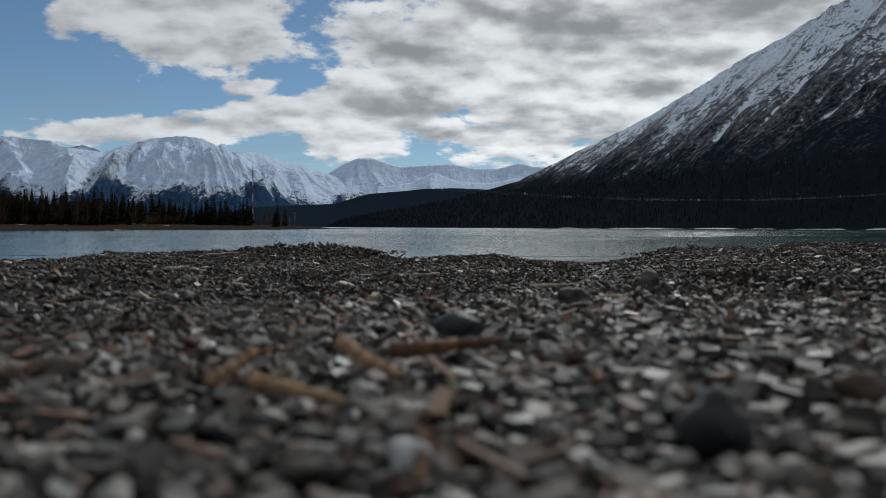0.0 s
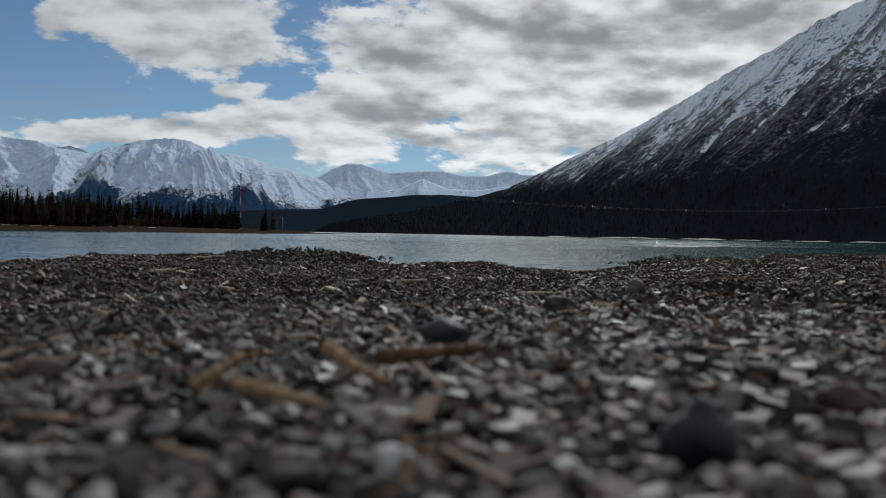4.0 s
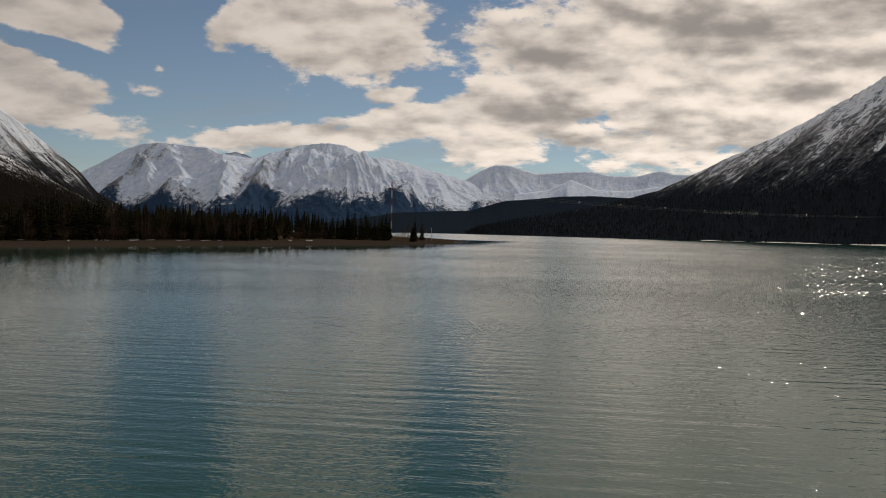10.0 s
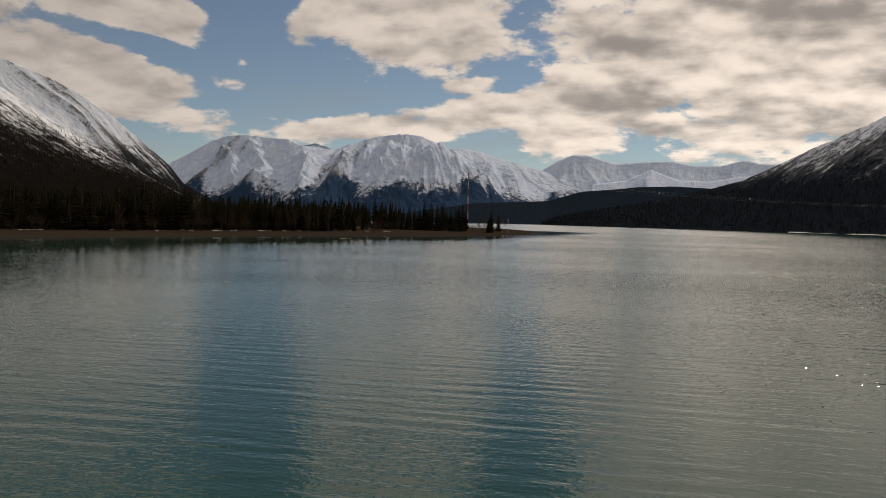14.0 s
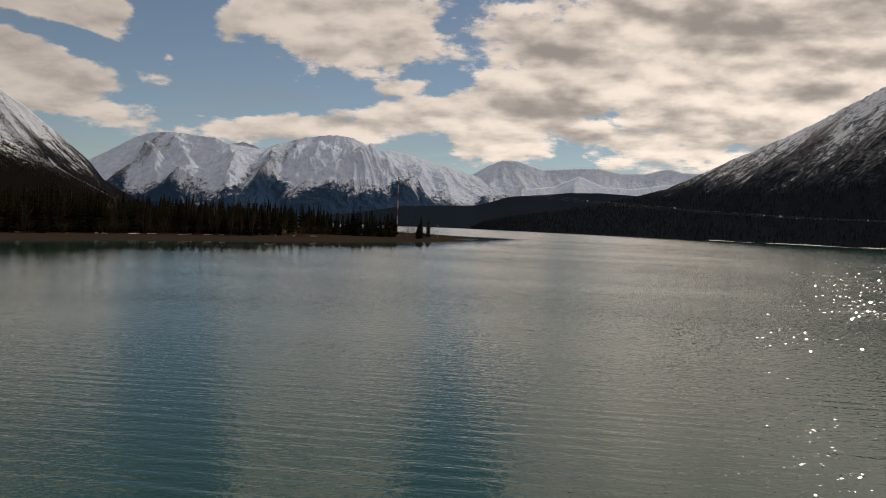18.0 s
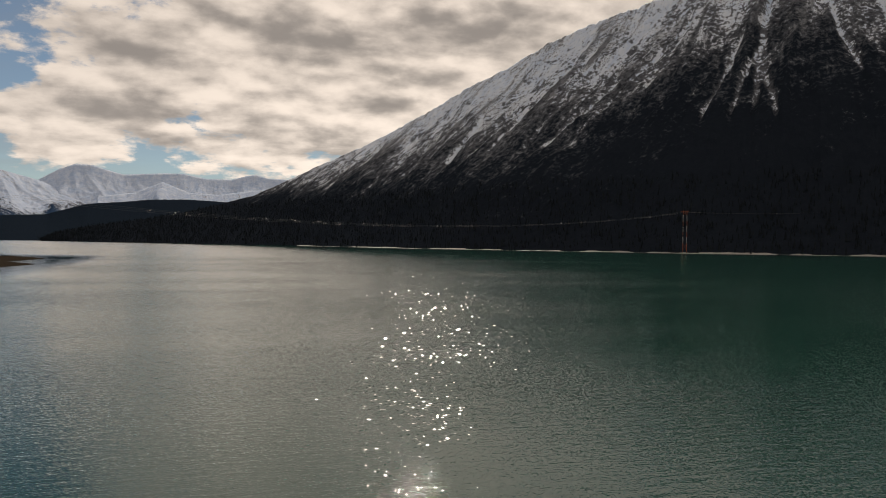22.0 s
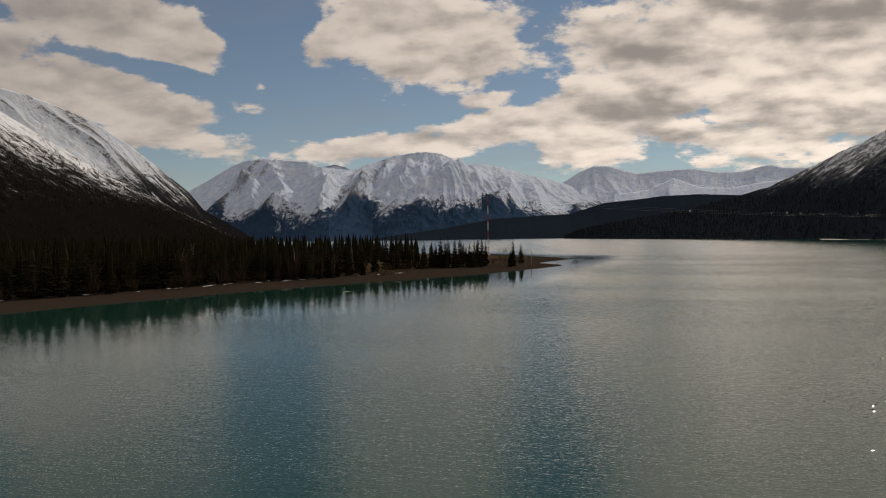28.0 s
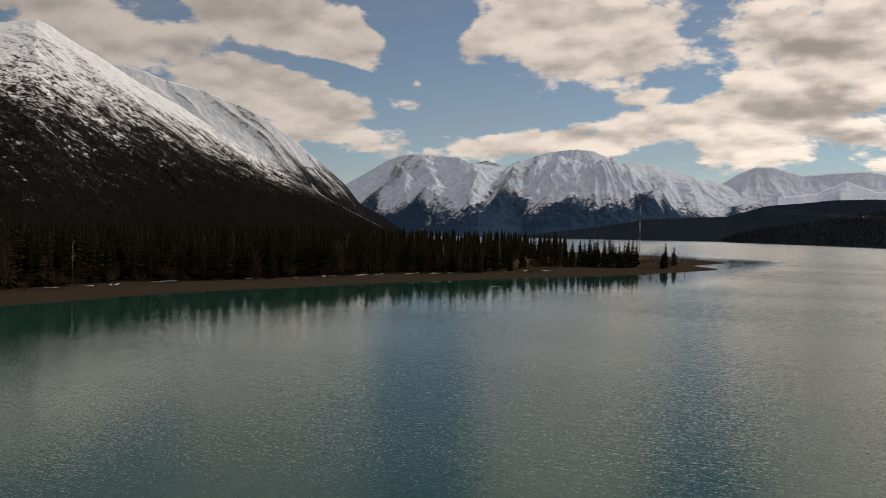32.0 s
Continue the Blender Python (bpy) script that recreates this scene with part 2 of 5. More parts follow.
def water_look(n, s, geo):
    """Long low ripples off the beach, a fine wind chop farther out, and small steep facets that catch the sun."""
    pos = geo.outputs["Position"]
    place = n.add("ShaderNodeSeparateXYZ", [pos])
    x, y = place.outputs[0], place.outputs[1]
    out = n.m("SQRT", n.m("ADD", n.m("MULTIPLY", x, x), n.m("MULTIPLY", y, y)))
    n.put((0.011, 0.049, 0.038, 1), s.inputs["Base Color"])
    n.put(1.333, s.inputs["IOR"])
    tag = n.add("ShaderNodeAttribute")
    tag.attribute_name = "shelter"
    lee = n.m("SUBTRACT", 1.0, n.m("MULTIPLY", tag.outputs["Fac"], 0.84))
    gust = n.noise(n.scaled(pos, (0.011, 0.024, 1)), 1.0, 4, 0.55)
    calm = n.m("MULTIPLY", n.ramp(gust, 0.35, 0.65, 0.7, 1.15), lee)
    # long crests that run along the beach, bent a little, coming in sets
    bend = n.m("MULTIPLY", n.m("SUBTRACT", n.noise(n.scaled(pos, (0.10, 0.25, 1)), 1.0, 3, 0.55), 0.5), 9.0)
    run = n.m("ADD", n.m("MULTIPLY", y, 6.6), n.m("ADD", n.m("MULTIPLY", x, -0.35), bend))
    sets = n.ramp(n.noise(n.scaled(pos, (0.14, 0.45, 1), 0.1), 1.0, 3, 0.6), 0.38, 0.68)
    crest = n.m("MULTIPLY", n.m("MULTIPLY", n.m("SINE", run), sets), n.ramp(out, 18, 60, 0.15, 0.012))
    swell = n.noise(n.scaled(pos, (0.6, 2.0, 1), 0.12), 1.0, 2, 0.5)
    ripple = n.noise(n.scaled(pos, (3.0, 5.2, 1), -0.1), 1.0, 2, 0.55)
    chop = n.noise(n.scaled(pos, (7.0, 9.0, 1), 0.3), 1.0, 2, 0.55)
    h = n.m("ADD", n.m("MULTIPLY", swell, 0.42), n.m("ADD", n.m("MULTIPLY", ripple, 0.27), n.m("MULTIPLY", chop, 0.09)))
    h = n.m("ADD", h, crest)
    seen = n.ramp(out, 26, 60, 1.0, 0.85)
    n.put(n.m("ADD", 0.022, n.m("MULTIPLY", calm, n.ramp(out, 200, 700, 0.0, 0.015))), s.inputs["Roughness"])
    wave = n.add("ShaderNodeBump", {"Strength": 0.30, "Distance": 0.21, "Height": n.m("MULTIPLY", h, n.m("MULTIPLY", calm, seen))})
    # wind chop: a fine grain, stronger where the gusts reach down
    tilts = []
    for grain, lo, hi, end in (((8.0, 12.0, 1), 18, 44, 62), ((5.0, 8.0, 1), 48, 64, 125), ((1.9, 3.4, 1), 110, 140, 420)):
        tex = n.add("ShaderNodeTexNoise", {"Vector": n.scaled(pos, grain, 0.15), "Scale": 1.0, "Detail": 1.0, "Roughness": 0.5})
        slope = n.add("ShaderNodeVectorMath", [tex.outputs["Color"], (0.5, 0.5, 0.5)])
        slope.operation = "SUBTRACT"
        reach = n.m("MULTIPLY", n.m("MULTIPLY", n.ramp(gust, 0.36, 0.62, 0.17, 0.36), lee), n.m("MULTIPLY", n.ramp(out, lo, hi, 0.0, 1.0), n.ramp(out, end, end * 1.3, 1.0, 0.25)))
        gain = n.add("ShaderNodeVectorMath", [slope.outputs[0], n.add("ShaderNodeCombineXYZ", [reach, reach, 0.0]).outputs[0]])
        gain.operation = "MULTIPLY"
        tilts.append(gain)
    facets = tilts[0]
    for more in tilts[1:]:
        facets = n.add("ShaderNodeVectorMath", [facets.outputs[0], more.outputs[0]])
    # leaning the normals towards the beach brightens the water with higher sky
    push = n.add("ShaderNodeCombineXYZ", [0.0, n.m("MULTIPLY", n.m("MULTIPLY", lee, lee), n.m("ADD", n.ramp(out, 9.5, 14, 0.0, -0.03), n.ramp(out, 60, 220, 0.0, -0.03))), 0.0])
    lean = n.add("ShaderNodeVectorMath", [push.outputs[0], facets.outputs[0]])
    tilt = n.add("ShaderNodeVectorMath", [wave.outputs[0], lean.outputs[0]])
    unit = n.add("ShaderNodeVectorMath", [tilt.outputs[0]])
    unit.operation = "NORMALIZE"
    n.put(unit.outputs[0], s.inputs["Normal"])


def wavelet_look(n, s, geo):
    """The same water on the faces of small steep wavelets."""
    fine = n.noise(geo.outputs["Position"], 30.0, 2, 0.5)
    n.put(n.mix(fine, (0.009, 0.044, 0.035), (0.011, 0.052, 0.041)), s.inputs["Base Color"])
    n.put(1.333, s.inputs["IOR"])
    n.put(0.10, s.inputs["Roughness"])


def gravel_look(n, s, geo):
    pos = geo.outputs["Position"]
    cell = n.add("ShaderNodeTexVoronoi", {"Vector": pos, "Scale": 70.0})
    small = n.add("ShaderNodeTexVoronoi", {"Vector": pos, "Scale": 190.0})
    pick = n.add("ShaderNodeSeparateColor", [cell.outputs["Color"]]).outputs[0]
    # shade in the gaps between stones is put into this near-black tone
    tone = n.mix(n.m("POWER", pick, 2.0), (0.008, 0.007, 0.006), (0.055, 0.047, 0.038))
    damp = n.ramp(n.noise(pos, 0.7, 4, 0.6), 0.4, 0.62)
    tone = n.mix(n.m("MULTIPLY", damp, 0.5), tone, (0.055, 0.038, 0.025))
    n.put(tone, s.inputs["Base Color"])
    n.put(0.8, s.inputs["Roughness"])
    h = n.m("ADD", n.m("MULTIPLY", cell.outputs["Distance"], -1.0), n.m("MULTIPLY", small.outputs["Distance"], -0.4))
    bump(n, s, h, 1.0, 0.02)


def ground_look(n, s, geo):
    pos = geo.outputs["Position"]
    z = n.add("ShaderNodeSeparateXYZ", [pos]).outputs[2]
    fine = n.noise(pos, 6.0, 5, 0.65)
    patch = n.noise(pos, 0.09, 4, 0.6)
    shingle = n.mix(fine, (0.018, 0.014, 0.011), (0.050, 0.040, 0.031))
    litter = n.mix(fine, (0.035, 0.026, 0.016), (0.09, 0.065, 0.035))
    inland = n.ramp(n.m("ADD", z, n.m("MULTIPLY", patch, 0.8)), 1.6, 1.95)
    tone = n.mix(inland, shingle, litter)
    wet = n.ramp(z, 0.22, 0.05)
    tone = n.mix(n.m("MULTIPLY", wet, 0.5), tone, (0.03, 0.026, 0.022))
    n.put(tone, s.inputs["Base Color"])
    n.put(0.9, s.inputs["Roughness"])
    n.put(0.0, s.inputs["Specular IOR Level"])
    bump(n, s, fine, 0.6, 0.08)


def mountain_look(forest_top, spread, streaky, speckle, low_a, low_b, relief=4.0, scree=-1.9, ribs=0.45, dust=0.0, flute=2.5, snow_a=(0.62, 0.71, 0.84), rock_a=(0.03, 0.029, 0.030), rock_b=(0.15, 0.14, 0.137), snow_b=(0.80, 0.83, 0.87), iso=1.0):
    """Snow above, woods and scrub below; drifts lie in the gullies and rock shows on the ribs."""
    def build(n, s, geo):
        pos = geo.outputs["Position"]
        rank = n.add("ShaderNodeAttribute")
        rank.attribute_name = "level"
        z = rank.outputs["Fac"]
        tag = n.add("ShaderNodeAttribute")
        tag.attribute_name = "drift"
        drift = tag.outputs["Fac"]
        big = n.noise(pos, 0.006, 6, 0.62)
        mid = n.noise(pos, 0.035, 8, 0.7)
        fine = n.noise(pos, 0.17, 6, 0.72)
        fall = n.add("ShaderNodeAttribute")
        fall.attribute_name = "fall"
        groove = n.noise(n.scaled(fall.outputs["Vector"], (3.2, 16.0, 1.0)), 1.0, 7, 0.68)
        edge = n.m("ADD", z, n.m("MULTIPLY", n.m("SUBTRACT", big, 0.5), spread * 1.6))
        edge = n.m("ADD", edge, n.m("MULTIPLY", drift, spread * streaky))
        edge = n.m("DIVIDE", n.m("SUBTRACT", edge, forest_top), spread)
        grit = n.m("ADD", n.m("MULTIPLY", n.m("SUBTRACT", mid, 0.5), 3.4), n.m("MULTIPLY", n.m("SUBTRACT", fine, 0.5), 4.8))
        grit = n.m("ADD", n.m("MULTIPLY", grit, iso), n.m("MULTIPLY", n.m("SUBTRACT", groove, 0.5), flute))
        snow = n.ramp(n.m("ADD", edge, n.m("MULTIPLY", grit, speckle)), 0.0, 0.3)
        bare = n.ramp(n.m("SUBTRACT", n.m("MULTIPLY", grit, 0.55), drift), ribs, ribs + 0.3)
        snow = n.m("MULTIPLY", snow, n.m("SUBTRACT", 1.0, n.m("MULTIPLY", bare, 0.8)))
        if dust:
            thin = n.ramp(n.m("ADD", edge, n.m("MULTIPLY", grit, 0.9)), -1.4, 0.5, 0.0, dust)
            snow = n.m("MAXIMUM", snow, thin)
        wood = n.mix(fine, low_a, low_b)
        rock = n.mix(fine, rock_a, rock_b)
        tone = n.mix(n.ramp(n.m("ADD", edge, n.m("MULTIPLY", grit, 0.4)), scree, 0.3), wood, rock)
        # bluish snow_a puts the tint of shaded snow into the base colour
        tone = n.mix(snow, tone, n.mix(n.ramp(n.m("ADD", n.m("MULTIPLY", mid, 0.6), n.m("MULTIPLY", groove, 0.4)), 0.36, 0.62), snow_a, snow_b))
        n.put(tone, s.inputs["Base Color"])
        n.put(0.85, s.inputs["Roughness"])
        n.put(0.0, s.inputs["Specular IOR Level"])
        bump(n, s, n.m("ADD", n.m("ADD", mid, n.m("MULTIPLY", groove, 1.2)), n.m("MULTIPLY", fine, 0.3)), 0.6, relief)
    return build


def plain(base, other, scale, rough=0.8, depth=0.01, random_tone=0.25):
    def build(n, s, geo):
        pos = n.add("ShaderNodeTexCoord").outputs["Object"]
        grain = n.noise(pos, scale, 5, 0.65)
        tone = n.mix(grain, base, other)
        shade = n.ramp(n.add("ShaderNodeObjectInfo").outputs["Random"], 0, 1, 1 - random_tone, 1 + random_tone, False)
        isle = n.ramp(geo.outputs["Random Per Island"], 0, 1, 1 - random_tone, 1 + random_tone, False)
        both = n.m("MULTIPLY", shade, isle)
        tone = n.mix(1.0, tone, n.add("ShaderNodeCombineXYZ", [both, both, both]).outputs[0], "MULTIPLY")
        n.put(tone, s.inputs["Base Color"])
        n.put(rough, s.inputs["Roughness"])
        n.put(0.0 if rough > 0.82 else 0.4, s.inputs["Specular IOR Level"])
        bump(n, s, grain, 0.5, depth)
    return build


def stone_look(n, s, geo):
    pos = n.add("ShaderNodeTexCoord").outputs["Object"]
    r = geo.outputs["Random Per Island"]
    o = n.add("ShaderNodeObjectInfo").outputs["Random"]
    pick = n.m("FRACT", n.m("ADD", r, o))
    ramp = n.add("ShaderNodeValToRGB", [pick])
    stops = ((0.0, (0.007, 0.007, 0.006)), (0.34, (0.025, 0.021, 0.017)), (0.58, (0.09, 0.078, 0.063)), (0.69, (0.115, 0.055, 0.027)),
             (0.85, (0.22, 0.197, 0.168)), (0.96, (0.44, 0.41, 0.365)))
    while len(ramp.color_ramp.elements) < len(stops):
        ramp.color_ramp.elements.new(0.5)
    for e, (p, c) in zip(ramp.color_ramp.elements, stops):
        e.position, e.color = p, (*c, 1)
    grain = n.noise(pos, 140.0, 4, 0.7)
    tone = n.mix(n.m("MULTIPLY", grain, 0.45), ramp.outputs[0], (0.045, 0.04, 0.035))
    place = n.add("ShaderNodeSeparateXYZ", [geo.outputs["Position"]])
    # brown soil tone, more of it up the beach and to the right
    soil = n.ramp(n.m("SUBTRACT", n.noise(geo.outputs["Position"], 0.55, 5, 0.6), n.m("SUBTRACT", n.m("MULTIPLY", place.outputs[0], -0.015), n.ramp(place.outputs[1], 0.4, 4.5, 0.07, 0.33))), 0.46, 0.68)
    tone = n.mix(n.m("MULTIPLY", soil, 0.76), tone, (0.024, 0.016, 0.010))
    n.put(tone, s.inputs["Base Color"])
    n.put(n.ramp(r, 0, 1, 0.58, 0.88, False), s.inputs["Roughness"])
    bump(n, s, grain, 0.35, 0.002)


M = {
    "water": material("lake_water", water_look),
    "wavelet": material("glint_water", wavelet_look),
    "gravel": material("beach_gravel", gravel_look),
    "ground": material("shore_ground", ground_look),
    # range woods are navy: the haze of distance is put into their colour
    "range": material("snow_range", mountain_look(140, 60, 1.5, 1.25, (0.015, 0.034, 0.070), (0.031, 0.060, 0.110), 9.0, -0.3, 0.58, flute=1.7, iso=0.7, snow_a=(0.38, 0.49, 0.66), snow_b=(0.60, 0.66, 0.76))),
    # blue lean of the hill's tones paints in distance haze
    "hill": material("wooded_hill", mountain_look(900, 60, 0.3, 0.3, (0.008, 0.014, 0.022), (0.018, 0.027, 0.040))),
    # steep slope woods lifted to blue-grey, a painted veil of haze
    "slope_right": material("steep_slope", mountain_look(246, 110, 0.75, 1.5, (0.011, 0.015, 0.021), (0.021, 0.026, 0.034), 5.0, -1.2, 0.12, 0.17, 1.7)),
    "slope_left": material("sunny_slope", mountain_look(178, 85, 0.5, 1.35, (0.004, 0.004, 0.004), (0.011, 0.009, 0.008), 4.0, -0.5, 0.42, 0.04, 1.6, (0.56, 0.62, 0.70), (0.012, 0.008, 0.006), (0.048, 0.032, 0.024), (0.70, 0.73, 0.77), iso=1.1)),
    "stone": material("beach_stone", stone_look),
    "needles": material("spruce_needles", plain((0.009, 0.009, 0.005), (0.027, 0.025, 0.013), 3.0, 0.85, 0.03, 0.4)),
    # paler, bluer copy of the needles with haze mixed into the tone
    "hazy_needles": material("hazy_needles", plain((0.012, 0.015, 0.018), (0.026, 0.031, 0.034), 3.0, 0.9, 0.03, 0.3)),
    "dark_wire": material("dark_wire", plain((0.08, 0.08, 0.08), (0.14, 0.14, 0.14), 6.0, 0.35, 0.002, 0.05)),
    "bark": material("grey_bark", plain((0.045, 0.034, 0.026), (0.12, 0.095, 0.075), 9.0, 0.9, 0.02, 0.2)),
    "birch": material("birch_bark", plain((0.20, 0.185, 0.165), (0.36, 0.34, 0.31), 5.0, 0.8, 0.01, 0.1)),
    "twigs": material("bare_twigs", plain((0.035, 0.022, 0.016), (0.085, 0.055, 0.038), 4.0, 0.9, 0.01, 0.3)),
    "driftwood": material("bleached_wood", plain((0.22, 0.18, 0.13), (0.45, 0.38, 0.29), 14.0, 0.8, 0.004, 0.2)),
    "rustwood": material("red_brown_wood", plain((0.060, 0.029, 0.015), (0.15, 0.074, 0.036), 18.0, 0.8, 0.004, 0.35)),
    "ridge": material("ridge_slope", mountain_look(170, 90, 0.6, 1.3, (0.004, 0.005, 0.007), (0.015, 0.014, 0.015), 4.0, -0.1, 0.18, 0.03, 3.6, (0.44, 0.51, 0.61), (0.016, 0.012, 0.010), (0.060, 0.044, 0.034), (0.60, 0.64, 0.69), iso=0.7)),
    "snow": material("old_snow", plain((0.62, 0.63, 0.66), (0.85, 0.86, 0.88), 1.5, 0.7, 0.05, 0.05)),
    "white_paint": material("white_paint", plain((0.44, 0.43, 0.42), (0.58, 0.57, 0.56), 2.0, 0.5, 0.002, 0.04)),
    "red_paint": material("red_paint", plain((0.24, 0.03, 0.02), (0.32, 0.05, 0.035), 2.0, 0.5, 0.002, 0.06)),
    "orange_paint": material("orange_paint", plain((0.26, 0.06, 0.02), (0.34, 0.09, 0.03), 2.0, 0.5, 0.002, 0.06)),
    "pale_shingle": material("pale_shingle", plain((0.14, 0.12, 0.10), (0.5, 0.46, 0.42), 0.4, 0.8, 0.05, 0.1)),
    "steel": material("galvanised_steel", plain((0.30, 0.31, 0.32), (0.45, 0.46, 0.47), 6.0, 0.45, 0.002, 0.05)),
    "wrack": material("dark_wrack", plain((0.010, 0.009, 0.008), (0.05, 0.036, 0.024), 60.0, 0.8, 0.004, 0.3)),
}


# ---- building helpers ----
RNG = np.random.default_rng(7)
GRID = RNG.random((256, 256))


def lattice(x, y, off=0):
    """Smooth value noise on a lattice of one metre, 0 to 1."""
    i, j = np.floor(x).astype(int), np.floor(y).astype(int)
    u, v = x - i, y - j
    u, v = u * u * u * (u * (u * 6 - 15) + 10), v * v * v * (v * (v * 6 - 15) + 10)
    g = lambda a, b: GRID[(a + off * 17) % 256, (b + off * 31) % 256]
    return (g(i, j) * (1 - u) + g(i + 1, j) * u) * (1 - v) + (g(i, j + 1) * (1 - u) + g(i + 1, j + 1) * u) * v


def fbm(x, y, octaves=5, gain=0.5, off=0):
    total, amp, norm = 0.0, 1.0, 0.0
    for k in range(octaves):
        total, norm = total + amp * lattice(x * 2 ** k, y * 2 ** k, off + k), norm + amp
        amp *= gain
    return total / norm


def ridged(x, y, octaves=4, gain=0.55, off=0):
    total, amp, norm = 0.0, 1.0, 0.0
    for k in range(octaves):
        total, norm = total + amp * (1 - np.abs(2 * lattice(x * 2 ** k, y * 2 ** k, off + k) - 1)), norm + amp
        amp *= gain
    return total / norm


def smooth(v, a, b):
    t = np.clip((v - a) / (b - a), 0, 1)
    return t * t * (3 - 2 * t)


def mesh_of(name, verts, faces, mat, soft=True):
    me = bpy.data.meshes.new(name)
    verts, faces = np.asarray(verts, np.float32), np.asarray(faces, np.int32)
    me.vertices.add(len(verts))
    me.vertices.foreach_set("co", verts.ravel())
    k = faces.shape[1]
    me.loops.add(faces.size)
    me.loops.foreach_set("vertex_index", faces.ravel())
    me.polygons.add(len(faces))
    me.polygons.foreach_set("loop_start", np.arange(0, faces.size, k, dtype=np.int32))
    me.polygons.foreach_set("loop_total", np.full(len(faces), k, np.int32))
    me.polygons.foreach_set("use_smooth", np.full(len(faces), soft))
    me.update(calc_edges=True)
    me.materials.append(mat)
    return me


def sheet(name, X, Y, Z, mat):
    """A grid surface from three arrays of the same shape."""
    r, c = X.shape
    k = np.arange(r * c).reshape(r, c)
    quads = np.stack([k[:-1, :-1], k[:-1, 1:], k[1:, 1:], k[1:, :-1]], -1).reshape(-1, 4)
    return mesh_of(name, np.stack([X, Y, Z], -1).reshape(-1, 3), quads, mat)


def part(name, me, parent=None, label="", m=None):
    """Links a mesh, or a bmesh with a material, as one object under parent."""
    ob = new(name, me)
    if parent is not None:
        ob.parent = parent
    if m is not None:
        ob.matrix_basis = m
    if label:
        tagged(ob, label)
    return ob


def finish(bm, name, mat, soft=False):
    me = bpy.data.meshes.new(name)
    bm.normal_update()
    bm.to_mesh(me)
    bm.free()
    me.materials.append(mat)
    if soft:
        me.polygons.foreach_set("use_smooth", np.full(len(me.polygons), True))
    return me


def rod(bm, a, b, ra, rb, sides=7):
    """A tapered rod from a to b."""
    a, b = Vector(a), Vector(b)
    turn = (b - a).to_track_quat("Z", "Y").to_matrix()
    rings = []
    for p, r in ((a, ra), (b, rb)):
        rings.append([bm.verts.new(p + turn @ Vector((r * math.cos(k * math.tau / sides), r * math.sin(k * math.tau / sides), 0))) for k in range(sides)])
    for k in range(sides):
        bm.faces.new((rings[0][k], rings[0][(k + 1) % sides], rings[1][(k + 1) % sides], rings[1][k]))
    bm.faces.new(rings[0][::-1])
    bm.faces.new(rings[1])


def box(bm, size, at, turn=None):
    m = Matrix.Translation(at) @ (turn or Matrix()) @ Matrix.Diagonal((*size, 1))
    bmesh.ops.create_cube(bm, size=1, matrix=m)


# ---- the land ----
SHORE = [(-53, 409), (-57, 375), (-61, 350), (-55, 337), (-44.5, 325), (-50, 300), (-57, 268), (-67, 241), (-76, 221), (-86, 199), (-94, 177), (-98, 159), (-104, 141), (-107, 119), (-106, 92), (-112, 62), (-90, 34),
         (-50, 15), (-22, 9.9), (0, 9.8), (22, 10.2), (60, 9), (160, -10), (420, -120), (1200, -500), (1200, -3000),
         (-3500, -3000), (-3500, 2300), (-1500, 1500), (-800, 900), (-420, 600), (-250, 525), (-140, 486), (-98, 456), (-76, 434), (-61, 416)]


def rounded(points, times=2):
    p = np.array(points, float)
    for _ in range(times):
        q = np.roll(p, -1, 0)
        p = np.stack([0.75 * p + 0.25 * q, 0.25 * p + 0.75 * q], 1).reshape(-1, 2)
    return p


SHORELINE = rounded(SHORE)


def inland(x, y):
    """Metres from the waterline: positive on land."""
    x, y = np.asarray(x, float), np.asarray(y, float)
    best, inside = np.full(x.shape, 1e12), np.zeros(x.shape, bool)
    a, b = SHORELINE, np.roll(SHORELINE, -1, 0)
    for (ax, ay), (bx, by) in zip(a, b):
        dx, dy = bx - ax, by - ay
        t = np.clip(((x - ax) * dx + (y - ay) * dy) / (dx * dx + dy * dy), 0, 1)
        best = np.minimum(best, (x - ax - t * dx) ** 2 + (y - ay - t * dy) ** 2)
        cross = ((ay > y) != (by > y)) & (x < (bx - ax) * (y - ay) / (by - ay + 1e-12) + ax)
        inside ^= cross
    return np.sqrt(best) * np.where(inside, 1, -1)


# height of the storm berm along the beach, by bearing
BERM_SIDE = (-45, -25, -12, -8, -4, 0, 5, 9, 12, 15, 20, 45)
BERM_TOP = (0.455, 0.455, 0.475, 0.48, 0.45, 0.42, 0.37, 0.365, 0.40, 0.50, 0.53, 0.56)


